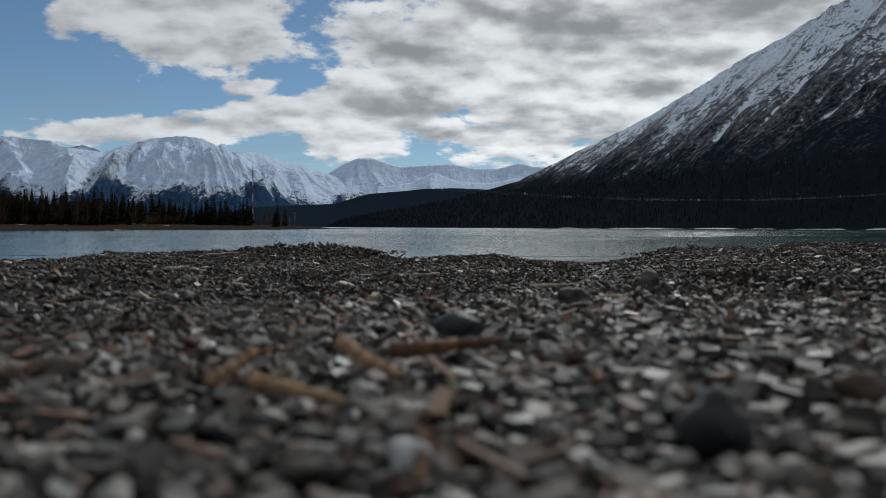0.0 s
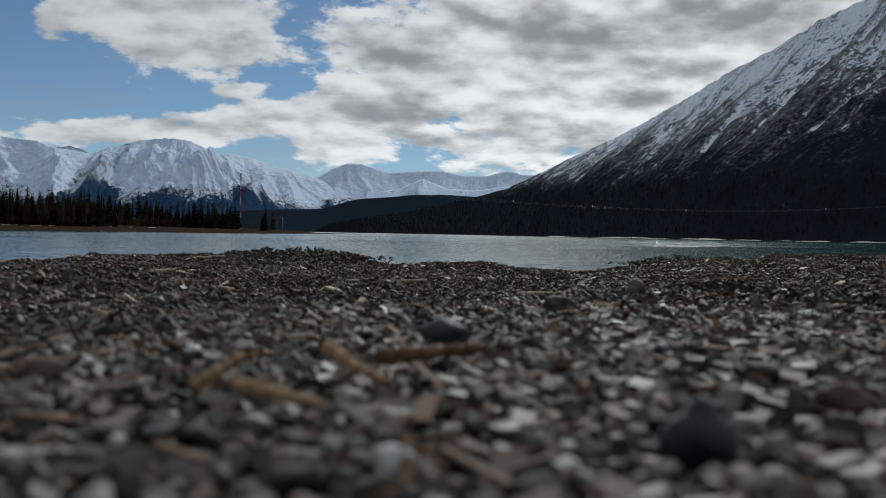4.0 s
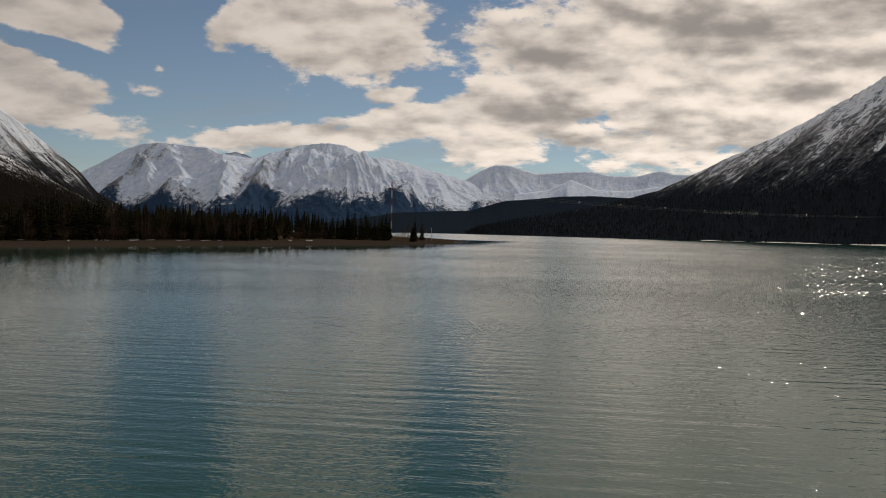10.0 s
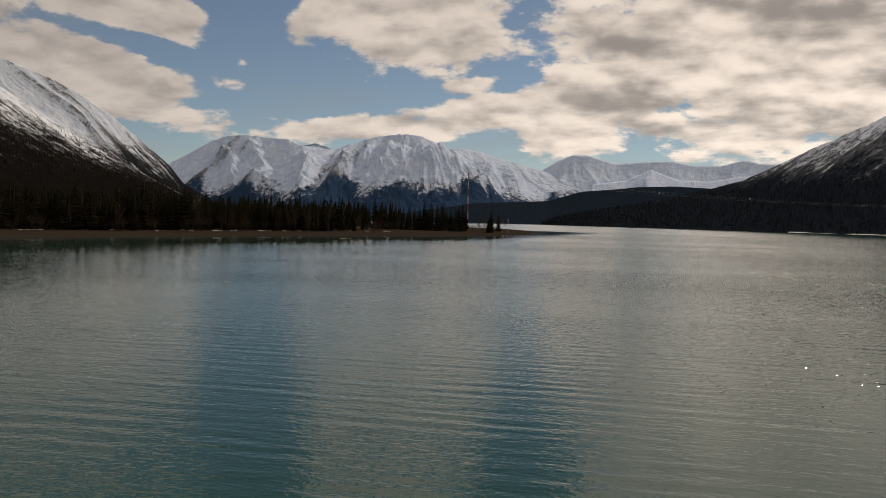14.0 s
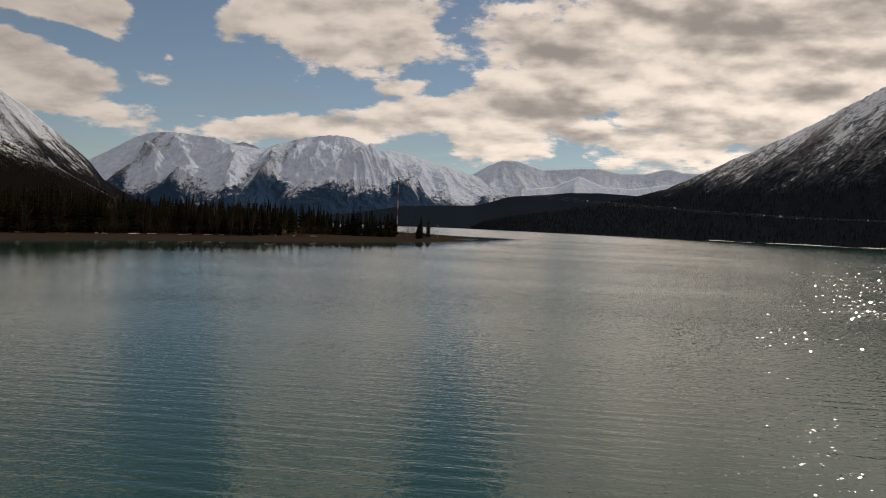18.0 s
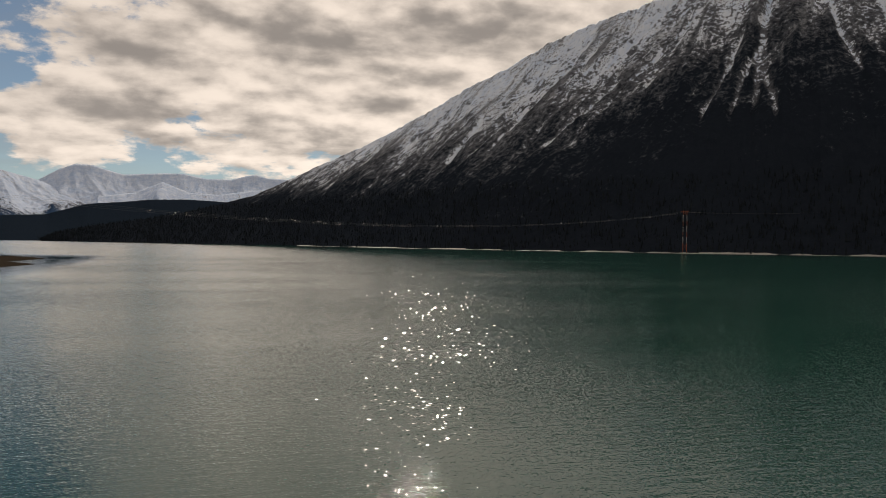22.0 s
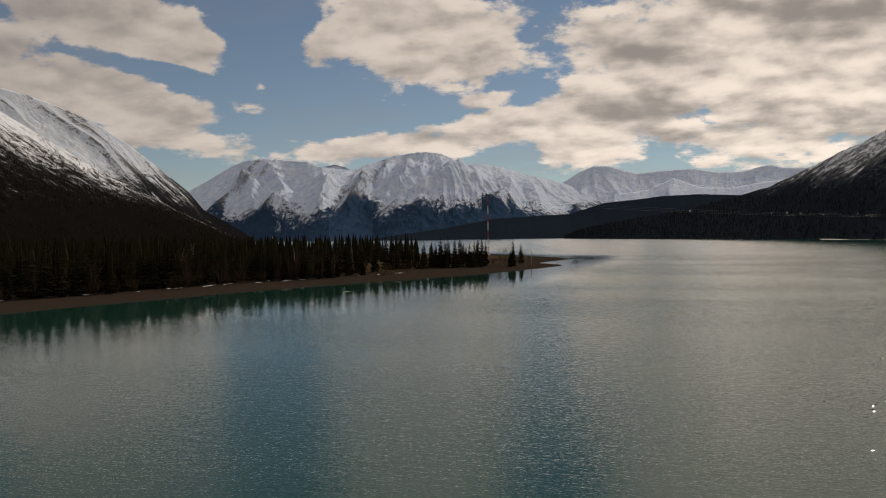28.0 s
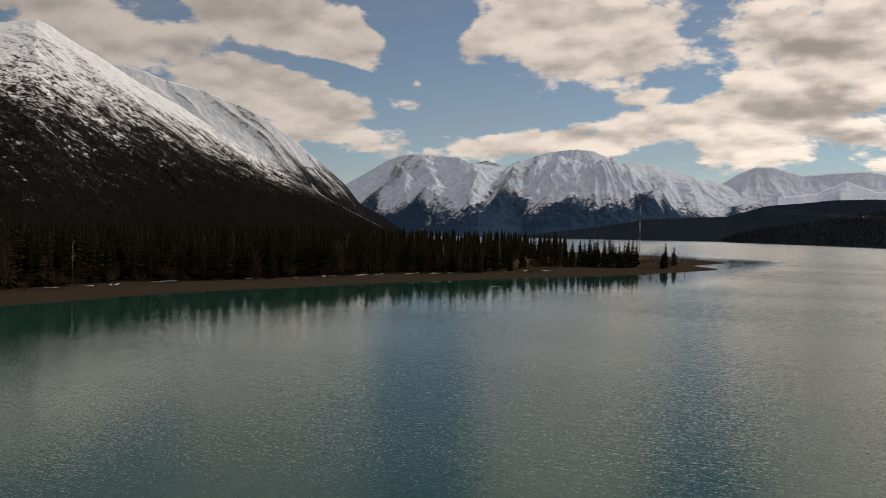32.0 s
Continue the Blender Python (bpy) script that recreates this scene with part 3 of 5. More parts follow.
def beach(x, y):
    """The gravel bank under the take-off spot."""
    fall = np.where(y < 7.3, 0.620 - 0.0285 * y, np.where(y < 9.8, 0.412 - 0.1648 * (y - 7.3), -0.19 * (y - 9.8)))
    fall = np.maximum(fall, -1.2)
    dry = smooth(y, 10.4, 9.2)
    r, side = np.hypot(x, y), np.degrees(np.arctan2(x, np.maximum(y, 0.1)))
    berm = np.interp(side, BERM_SIDE, BERM_TOP) - (0.620 - 0.0285 * 7.2 * np.cos(np.radians(side)))
    z = fall + dry * (0.05 * np.exp(-((x + 1.05) / 0.4) ** 2 - ((y - 7.2) / 0.3) ** 2) + berm * np.exp(-((r - 7.2) / 0.75) ** 2)
                      + 0.10 * np.exp(-((x - 1.05) / 0.55) ** 2 - ((y - 8.0) / 0.4) ** 2)
                      + 0.07 * smooth(x, 0.9, 2.4) * np.exp(-((y - 4.6) / 1.7) ** 2)
                      - 0.20 * np.exp(-((x - 0.72 - 0.14 * (y - 3.5) - 0.06 * np.sin(y * 4)) / 0.24) ** 2) * smooth(y, 2.6, 3.6) * smooth(y, 6.6, 5.6)
                      + 0.05 * np.exp(-((x - 0.4) / 0.5) ** 2 - ((y - 5.6) / 0.9) ** 2))
    z = z + dry * (0.15 * (fbm(x * 0.9 + 9, y * 0.9, 4) - 0.5) * smooth(np.hypot(x, y), 0.3, 2.5) + 0.045 * (fbm(x * 5, y * 5, 3, 0.6, 3) - 0.5) * smooth(np.hypot(x, y), 0.8, 2.5))
    return z


def ground_height(x, y):
    d = inland(x, y)
    far = np.where(d > 0, 1.7 * (1 - np.exp(-np.maximum(d, 0) / 13)) + 0.5 * (fbm(x * 0.05, y * 0.05, 3) - 0.5) * smooth(d, 4, 30), np.maximum(0.11 * d, -6))
    near = smooth(np.hypot(x, y), 24, 14)
    return near * beach(x, y) + (1 - near) * far


def steps(lo, hi, fine, grow, widest=1e9, cap=0):
    """Coordinates whose spacing grows with the distance from zero."""
    def one(end, g):
        v, out = 0.0, []
        while v < end:
            step = fine + g * v
            if v < cap:
                step = min(step, widest)
            v += step
            out.append(min(v, end))
        return out
    return np.array([-v for v in one(-lo, grow[0])][::-1] + [0.0] + one(hi, grow[1]))


gx = steps(-4950, 4950, 0.10, (0.035, 0.06), 8, 420)
gy = steps(-3000, 4950, 0.10, (0.08, 0.035), 8, 480)
GX, GY = np.meshgrid(gx, gy)
ground = part("ground", sheet("ground", GX, GY, ground_height(GX, GY) - 0.004, M["ground"]))
ground.data.materials.append(M["gravel"])
cx, cy = (GX[:-1, :-1] + GX[1:, 1:]) / 2, (GY[:-1, :-1] + GY[1:, 1:]) / 2
ground.data.polygons.foreach_set("material_index", (np.hypot(cx, cy) < 34).astype(np.int32).ravel())
tagged(ground, "grey-brown gravel shore and lake bed running back under the trees", "ground", kind="structure")

wx = steps(-4950, 4950, 5, (0.15, 0.15), 7, 140)
wy = steps(-300, 4950, 5, (0.3, 0.15), 8, 520)
WX, WY = np.meshgrid(wx, wy)
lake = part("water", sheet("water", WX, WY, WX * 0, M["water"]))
layer = lake.data.attributes.new("shelter", "FLOAT", "POINT")
shelter = smooth(-inland(WX, WY), 78, 12) * smooth(WX, -25, -45)
layer.data.foreach_set("value", shelter.astype(np.float32).ravel())
tagged(lake, "calm blue-green lake with small wind ripples", "lake", kind="structure")


def wavelets(count):
    """Short wavelets added along the sun's bearing to make its glitter on the lake: a steep face to the beach, a long
    low back.
    """
    wind = np.random.default_rng(31)
    near, mid = count * 42 // 100, count * 36 // 100
    dist = np.concatenate([wind.uniform(14, 75, near), wind.uniform(70, 150, mid), wind.uniform(150, 300, count - near - mid)])
    # spread about the sun's bearing, where its glints are to show
    side = np.radians(18.0 + wind.normal(0, 1, count) * np.where(dist < 75, 7.0, 9.5))
    x, y = -3 + dist * np.sin(side), 8 + dist * np.cos(side)
    glint_mask = fbm(x * 0.05 + 3, y * 0.035, 3, 0.5, 33) + wind.normal(0, 0.06, count)
    keep = (glint_mask > 0.465) & (y > 22)
    x, y, dist = x[keep], y[keep], dist[keep]
    k = len(x)
    wide = 0.033 + 0.045 * wind.random(k) ** 1.6 * (1 + dist / 110)
    wide *= np.clip(dist / 45, 0.45, 1.1)
    face = wide * wind.uniform(0.5, 0.9, k)
    rise = face * np.tan(np.radians(wind.uniform(4, 14, k)))
    turn = np.radians(29 + wind.normal(0, 28, k))
    # across, along and height of the six corners: front edge, crest, back edge
    u = np.array([-1, 1, -0.7, 0.7, -0.5, 0.5])[None] * wide[:, None]
    v = np.array([0, 0, 1, 1, 0, 0])[None] * face[:, None] + np.array([0, 0, 0, 0, 1, 1])[None] * (face * 4)[:, None]
    h = np.array([0, 0, 1, 1, 0, 0])[None] * rise[:, None] + 0.001
    X = x[:, None] + u * np.cos(turn)[:, None] + v * np.sin(turn)[:, None]
    Y = y[:, None] - u * np.sin(turn)[:, None] + v * np.cos(turn)[:, None]
    faces = np.array([(0, 1, 3, 2), (2, 3, 5, 4)])[None] + (np.arange(k) * 6)[:, None, None]
    ob = part("wavelets", mesh_of("wavelets", np.stack([X, Y, h], -1).reshape(-1, 3), faces.reshape(-1, 4), M["wavelet"], False))
    return tagged(ob, "small steep wave faces added on the lake to make the sun's glitter", "waves", kind="stuff")


wavelets(27000)


def mountain(name, mat, skyline, base, crest, count, rows, spur, amp, label, seed, back=0.12, curve=1.1, grain=300.0, lean=((0, 0),), chutes=(), stripes=3.0, share=0.0, dry=((0, 0),), jag=0.016, cuts=(), lumps=0.55, spines=(), wedge=0.9, lines=1.7, runs=2.2, octaves=5):
    """A mountain side round the lake. skyline, base, crest and lean are (azimuth, value) rows; spur: ribs per degree;
    share: snow follows the share of the height, of so many metres; dry: rows that lower the snow there;
    spines: ridge lines as (azimuth, share of the height) rows from the top down, with a half width in degrees and a height;
    chutes: gullies from (azimuth, share of the height) to another, with a width in degrees."""
    a0, a1 = skyline[0][0], skyline[-1][0]
    az = np.linspace(a0, a1, count)
    el = np.interp(az, *zip(*skyline))
    kernel = np.hanning(max(3, count // 260 * 2 + 3))
    pad = len(kernel) // 2
    el = np.convolve(np.pad(el, pad, mode="edge"), kernel / kernel.sum(), "valid")
    r0, r1 = np.interp(az, *zip(*base)), np.interp(az, *zip(*crest))
    s = np.concatenate([np.linspace(0, 1, rows), 1 + np.array([0.25, 1.0, 2.2]) * back])
    A, S = np.meshgrid(az, s)
    C = np.clip(S, 0, 1)
    R = r0 + (r1 - r0) * S
    top = np.tan(np.radians(el)) * r1 + 4
    rise = np.where(S <= 1, C ** curve, 1 - ((S - 1) / back) * 0.35)
    X, Y = R * np.sin(np.radians(A)), R * np.cos(np.radians(A))
    wx, wy = fbm(X / grain * 0.7, Y / grain * 0.7, 4, 0.5, seed + 3) - 0.5, fbm(X / grain * 0.7 + 40, Y / grain * 0.7, 4, 0.5, seed + 4) - 0.5
    slant = np.interp(A, *zip(*lean))
    along = (A + wx * 1.6 / spur + slant * (S - 0.5)) * spur
    ribs = ridged(along, S * 1.1 + seed, octaves, 0.58 if octaves > 4 else 0.46, seed) - 0.6
    knots = ridged(X / grain + wx * 0.9, Y / grain + wy * 0.9, 6, 0.6, seed + 6) - 0.62
    rough = fbm(X / grain * 8, Y / grain * 8, 4, 0.62, seed + 5) - 0.5
    cut = np.zeros_like(S)
    for ca, cs, da, ds, width in chutes:
        t = (S - ds) / (cs - ds)
        mid_az = da + (ca - da) * np.clip(t, 0, 1) + 0.5 * (fbm(S * 9, S * 0 + ca, 3, 0.5, seed) - 0.5)
        w = width * (0.55 + 0.9 * fbm(S * 14, S * 0 + ca, 3, 0.5, seed + 1))
        cut = np.maximum(cut, np.exp(-((A - mid_az) / w) ** 2) * smooth(t, -0.1, 0.12) * smooth(t, 1.15, 0.9))
    hold = C ** 0.7 * (1.02 - C ** 5)
    spine = np.zeros_like(S)
    for path, width, tall in spines:
        low_s = path[-1][1]
        mid_az = np.interp(C, [q[1] for q in path[::-1]], [q[0] for q in path[::-1]]) + 0.9 * wx
        tent = np.clip(1 - np.abs(A - mid_az) / (width * (1.25 - 0.5 * C)), 0, 1) * smooth(C, low_s - 0.12, low_s + 0.12)
        spine = np.maximum(spine, tent * tall)
    Z = top * rise + top * amp * hold * (0.62 * ribs + lumps * knots + 0.16 * rough) - 6 * cut + spine * hold * smooth(C, 1.0, 0.7)
    Z = Z + top * jag * (ridged(A * spur * 7, S * 3, 3, 0.5, seed + 9) - 0.6) * smooth(S, 0.8, 1.0)
    Z = np.maximum(Z, -6) - 3 * (S < 1e-6)
    streak = fbm(along * stripes + wx, S * runs, 5, 0.62, seed + 12) - 0.5
    drift = np.clip(-wedge * ribs - 0.5 * knots + lines * streak, -1, 1) + 1.6 * cut
    level = (0.0 if share else 1.0) * Z + share * Z / np.maximum(top, 1) - np.interp(A, *zip(*dry))

    def slope_part(ob_name, i, j, parent=None):
        ob = part(ob_name, sheet(ob_name, X[:, i:j], Y[:, i:j], Z[:, i:j], M[mat]), parent)
        for key, field in (("level", level), ("drift", drift)):
            layer = ob.data.attributes.new(key, "FLOAT", "POINT")
            layer.data.foreach_set("value", field[:, i:j].astype(np.float32).ravel())
        layer = ob.data.attributes.new("fall", "FLOAT_VECTOR", "POINT")
        layer.data.foreach_set("vector", np.stack([along / spur, S, S * 0], -1)[:, i:j].astype(np.float32).ravel())
        return ob

    if not cuts:
        return tagged(slope_part(name, 0, count), label, "mountain")
    ob = new(name)
    edges = [0, *[int(np.searchsorted(az, c)) for c in cuts], count - 1]
    for i, j in zip(edges, edges[1:]):
        slope_part("peak", i, j + 1, ob)
    return tagged(ob, label, "mountain")


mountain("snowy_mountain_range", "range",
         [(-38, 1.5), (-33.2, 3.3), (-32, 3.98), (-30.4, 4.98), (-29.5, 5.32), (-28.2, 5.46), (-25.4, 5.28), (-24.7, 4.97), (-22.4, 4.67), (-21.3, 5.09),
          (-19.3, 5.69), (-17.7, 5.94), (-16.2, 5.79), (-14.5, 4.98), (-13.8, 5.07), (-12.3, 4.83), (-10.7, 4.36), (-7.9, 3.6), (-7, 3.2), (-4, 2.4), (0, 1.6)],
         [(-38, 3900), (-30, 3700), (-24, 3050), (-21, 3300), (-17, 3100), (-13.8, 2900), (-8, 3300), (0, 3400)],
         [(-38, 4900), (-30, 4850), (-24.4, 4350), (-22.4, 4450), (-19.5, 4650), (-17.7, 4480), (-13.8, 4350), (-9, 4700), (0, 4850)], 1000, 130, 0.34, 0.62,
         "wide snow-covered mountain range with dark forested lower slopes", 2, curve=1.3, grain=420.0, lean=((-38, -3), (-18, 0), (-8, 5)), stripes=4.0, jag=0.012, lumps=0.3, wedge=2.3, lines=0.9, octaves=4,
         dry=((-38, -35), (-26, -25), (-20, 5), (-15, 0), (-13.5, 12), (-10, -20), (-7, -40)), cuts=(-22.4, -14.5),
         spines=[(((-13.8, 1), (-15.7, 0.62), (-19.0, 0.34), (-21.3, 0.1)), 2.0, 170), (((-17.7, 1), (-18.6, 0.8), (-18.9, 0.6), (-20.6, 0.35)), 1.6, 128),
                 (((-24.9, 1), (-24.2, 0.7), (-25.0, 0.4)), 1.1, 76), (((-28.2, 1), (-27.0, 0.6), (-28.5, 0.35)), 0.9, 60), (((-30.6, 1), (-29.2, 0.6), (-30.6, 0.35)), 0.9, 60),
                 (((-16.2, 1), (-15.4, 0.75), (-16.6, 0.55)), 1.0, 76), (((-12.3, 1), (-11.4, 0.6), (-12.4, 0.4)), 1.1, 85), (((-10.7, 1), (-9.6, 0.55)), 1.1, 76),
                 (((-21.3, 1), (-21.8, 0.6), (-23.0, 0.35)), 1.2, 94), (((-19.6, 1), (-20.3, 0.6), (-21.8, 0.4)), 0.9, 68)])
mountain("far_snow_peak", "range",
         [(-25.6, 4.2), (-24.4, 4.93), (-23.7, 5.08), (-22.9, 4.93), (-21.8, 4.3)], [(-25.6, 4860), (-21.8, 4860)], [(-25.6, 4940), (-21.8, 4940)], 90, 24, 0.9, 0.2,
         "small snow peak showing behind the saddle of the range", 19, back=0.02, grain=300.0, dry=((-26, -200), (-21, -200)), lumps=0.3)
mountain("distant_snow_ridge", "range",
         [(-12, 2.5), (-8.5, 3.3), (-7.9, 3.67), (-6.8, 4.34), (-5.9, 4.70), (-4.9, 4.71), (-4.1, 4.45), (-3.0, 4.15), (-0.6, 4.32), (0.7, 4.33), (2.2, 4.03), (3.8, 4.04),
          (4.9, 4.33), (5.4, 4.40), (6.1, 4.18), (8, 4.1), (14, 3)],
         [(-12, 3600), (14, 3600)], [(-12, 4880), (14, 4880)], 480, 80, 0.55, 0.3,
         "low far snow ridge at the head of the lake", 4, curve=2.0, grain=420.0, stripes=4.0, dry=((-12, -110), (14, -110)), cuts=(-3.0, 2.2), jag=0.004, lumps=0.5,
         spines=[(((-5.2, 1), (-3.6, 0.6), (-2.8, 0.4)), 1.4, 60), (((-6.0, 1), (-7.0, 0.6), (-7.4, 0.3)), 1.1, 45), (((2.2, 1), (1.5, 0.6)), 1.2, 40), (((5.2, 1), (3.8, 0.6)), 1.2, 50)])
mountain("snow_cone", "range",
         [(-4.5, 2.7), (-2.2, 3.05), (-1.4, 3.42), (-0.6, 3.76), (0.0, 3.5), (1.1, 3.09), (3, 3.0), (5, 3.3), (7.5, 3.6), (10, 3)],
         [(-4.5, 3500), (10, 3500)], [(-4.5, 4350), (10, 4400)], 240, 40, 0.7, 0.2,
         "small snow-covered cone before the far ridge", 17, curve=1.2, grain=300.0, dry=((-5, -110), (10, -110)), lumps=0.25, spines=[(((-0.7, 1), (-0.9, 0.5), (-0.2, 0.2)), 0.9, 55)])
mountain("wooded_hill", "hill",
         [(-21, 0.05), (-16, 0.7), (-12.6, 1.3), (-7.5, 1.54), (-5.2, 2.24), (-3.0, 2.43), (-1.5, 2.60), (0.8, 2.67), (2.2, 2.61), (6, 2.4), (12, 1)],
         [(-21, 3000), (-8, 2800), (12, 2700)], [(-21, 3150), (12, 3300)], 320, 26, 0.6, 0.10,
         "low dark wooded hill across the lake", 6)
mountain("steep_mountain", "slope_right",
         [(-7.8, 0.02), (-7, 0.45), (-5, 0.9), (-2, 1.35), (1, 1.95), (3, 2.5), (5.1, 3.08), (7, 3.97), (8.9, 4.95), (12.7, 6.71), (16.6, 8.84), (19.6, 10.67),
          (22.5, 12.03), (25.2, 13.64), (28.3, 14.81), (31.4, 15.73), (36, 17.3), (42, 18.6), (52, 18), (66, 13), (90, 8)],
         [(-7.8, 2350), (-3, 1900), (1, 1600), (10, 1150), (16, 970), (25, 850), (34, 775), (44, 760), (90, 800)],
         [(-7.8, 2430), (1, 1900), (10, 1560), (20, 1350), (34, 1240), (90, 1300)], 950, 175, 0.36, 0.17,
         "steep backlit mountainside with snow chutes above dark spruce forest", 8, curve=1.1, grain=190.0, lean=((0, -14), (12, -16), (22, -18), (30, -15), (36, -6), (42, -1), (52, 5)),
         chutes=[(39.6, 0.95, 38.2, 0.45, 0.22), (37.6, 0.72, 34.9, 0.42, 0.20), (43.5, 1.0, 48.5, 0.45, 0.28), (29.5, 0.66, 22.3, 0.36, 0.18), (20.5, 0.72, 16.6, 0.40, 0.15), (33.5, 0.98, 28.0, 0.70, 0.25), (35.5, 0.9, 26.5, 0.45, 0.10), (24.5, 0.78, 18.5, 0.45, 0.10), (28.0, 0.9, 21.0, 0.52, 0.12), (38.6, 0.66, 36.6, 0.40, 0.20), (38.8, 0.62, 39.6, 0.38, 0.25), (42.0, 0.85, 44.5, 0.5, 0.15)],
         share=400.0, dry=((-8, 420), (4, 330), (8, 150), (11, 95), (15, 50), (21, 25), (26, 30), (29, 38), (33, 75), (38, 92), (43, 76), (60, 76)), jag=0.02, stripes=4.5, lines=1.1, lumps=0.7, runs=6.0)
mountain("sunny_mountain", "slope_left",
         [(-85, 9), (-70, 12), (-62, 12.9), (-55, 12.1), (-53.6, 12.37), (-52.4, 12.63), (-51.7, 12.41), (-50.1, 11.47), (-48.4, 10.60), (-46.4, 9.37), (-43.9, 8.10),
          (-41.4, 6.58), (-38.4, 4.64), (-35.3, 3.0), (-32.5, 1.5), (-30, 0.3)],
         [(-85, 500), (-55, 620), (-40, 900), (-30, 1500)], [(-85, 1500), (-55, 1600), (-30, 1900)], 720, 140, 0.34, 0.12,
         "sunlit snow-covered mountain with scrub and trees on its lower slope", 11, curve=1.05, grain=230.0, lean=((-60, 10), (-50, 16), (-30, 18)), chutes=[(-40.2, 0.32, -38.0, 0.22, 0.06), (-36, 0.45, -33.0, 0.25, 0.05), (-45.5, 0.4, -43.5, 0.25, 0.05)], share=300.0, dry=((-60, -34), (-50, -20), (-46, 4), (-43, 28), (-39, 75), (-36, 125), (-32, 170)), jag=0.006, stripes=3.0, lines=0.9, runs=7.0)
mountain("snowy_ridge", "ridge",
         [(-60, 10.2), (-47.6, 10.40), (-46.2, 10.09), (-45, 9.65), (-43.6, 9.39), (-42.5, 9.10), (-41.4, 8.73), (-39.9, 8.15), (-38.4, 7.40), (-36.9, 6.40), (-35.3, 5.13),
          (-34.2, 4.20), (-33.1, 3.26), (-32.2, 2.12), (-29.8, 0.72), (-29, 0.1)],
         [(-60, 1700), (-29, 2300)], [(-60, 2700), (-29, 2600)], 420, 80, 0.34, 0.2,
         "snow-covered ridge behind the sunny mountain", 14, curve=1.0, grain=260.0, lean=((-60, 6), (-30, 12)), jag=0.005, lumps=0.3, dry=((-45, -20), (-40, -20), (-37, -12), (-34, -8)), cuts=(-42,))



# ---- trees ----
def spruce_meshes(height, seed, rings, per_ring):
    """Trunk and crown of a slender spruce; the crown is whorls of drooping boughs."""
    rnd = random.Random(seed)
    bm = bmesh.new()
    rod(bm, (0, 0, -0.3), (0, 0, height * 0.55), height * 0.012, height * 0.007, 6)
    rod(bm, (0, 0, height * 0.55), (0, 0, height * 0.97), height * 0.007, height * 0.0015, 5)
    trunk = finish(bm, "spruce_trunk", M["bark"], True)
    verts, faces = [], []
    wide = height * rnd.uniform(0.15, 0.20)
    low = rnd.uniform(0.03, 0.10)
    for k in range(rings):
        t = low + (1 - low) * (k / rings) ** 0.93
        reach = wide * ((1 - t) ** 0.72) * rnd.uniform(0.75, 1.15) + height * 0.006
        for j in range(per_ring):
            a = math.tau * (j + rnd.random() * 0.8) / per_ring + k * 0.7
            r = reach * rnd.uniform(0.6, 1.2)
            z0 = height * t + rnd.uniform(-0.3, 0.3) * height / rings
            drop = r * rnd.uniform(0.25, 0.6) * (1 - 0.6 * t)
            half = r * rnd.uniform(0.24, 0.42)
            c, s = math.cos(a), math.sin(a)
            i = len(verts)
            verts += [(0.02 * c, 0.02 * s, z0 + r * 0.12), (r * 0.55 * c - half * s, r * 0.55 * s + half * c, z0 - drop * 0.55),
                      (r * c, r * s, z0 - drop * 0.8), (r * 0.55 * c + half * s, r * 0.55 * s - half * c, z0 - drop * 0.55),
                      (r * 0.5 * c, r * 0.5 * s, z0 - drop * 0.1), (r * 0.45 * c, r * 0.45 * s, z0 - drop * 1.3)]
            faces += [(i, i + 1, i + 4), (i + 1, i + 2, i + 4), (i + 2, i + 3, i + 4), (i + 3, i, i + 4), (i, i + 5, i + 1), (i + 1, i + 5, i + 2), (i + 2, i + 5, i + 3), (i + 3, i + 5, i)]
    i = len(verts)
    verts += [(height * 0.006, 0, height * 0.93), (-height * 0.003, height * 0.005, height * 0.93), (-height * 0.003, -height * 0.005, height * 0.93), (0, 0, height)]
    faces += [(i, i + 1, i + 3), (i + 1, i + 2, i + 3), (i + 2, i, i + 3)]
    return trunk, mesh_of("spruce_crown", verts, faces, M["needles"], False)


def bare_meshes(height, seed, stems, mat, spread=0.28, splits=3, trunk=0.42, many=5, shrink=0.65):
    """Stems and a fine crown of leafless twigs."""
    rnd = random.Random(seed)
    wood, twig = bmesh.new(), bmesh.new()
    trunk_cut = 0.45 if stems == 1 else 1.0

    def grow(p, d, length, r, level):
        q = p + d * length
        rod(wood if level < 2 else twig, p, q, r, r * (0.62 if level else 0.4), 5 if level < 2 else 3)
        if level > splits:
            return
        for _ in range(rnd.choice((2, 3)) if level else many):
            bend = Vector((rnd.gauss(0, 1), rnd.gauss(0, 1), rnd.gauss(0.35, 0.5))) * (0.30 + 0.10 * level)
            start = p + d * length * rnd.uniform(0.35, 1.0)
            grow(start, (d + bend).normalized(), length * rnd.uniform(0.85, 1.15) * shrink * (trunk_cut if level == 0 else 1), r * 0.5, level + 1)

    for k in range(stems):
        a = math.tau * k / stems + rnd.random()
        d = Vector((math.cos(a) * spread * (stems > 1), math.sin(a) * spread * (stems > 1), 1)).normalized()
        grow(Vector((math.cos(a) * 0.12 * (stems > 1), math.sin(a) * 0.12 * (stems > 1), -0.15)), d, height * trunk, height * (0.006 if stems == 1 else 0.005), 0)
    return finish(wood, "bare_stem", mat, True), finish(twig, "bare_twig", M["twigs"])


def on_ground(x, y):
    return float(ground_height(np.array([x]), np.array([y]))[0])


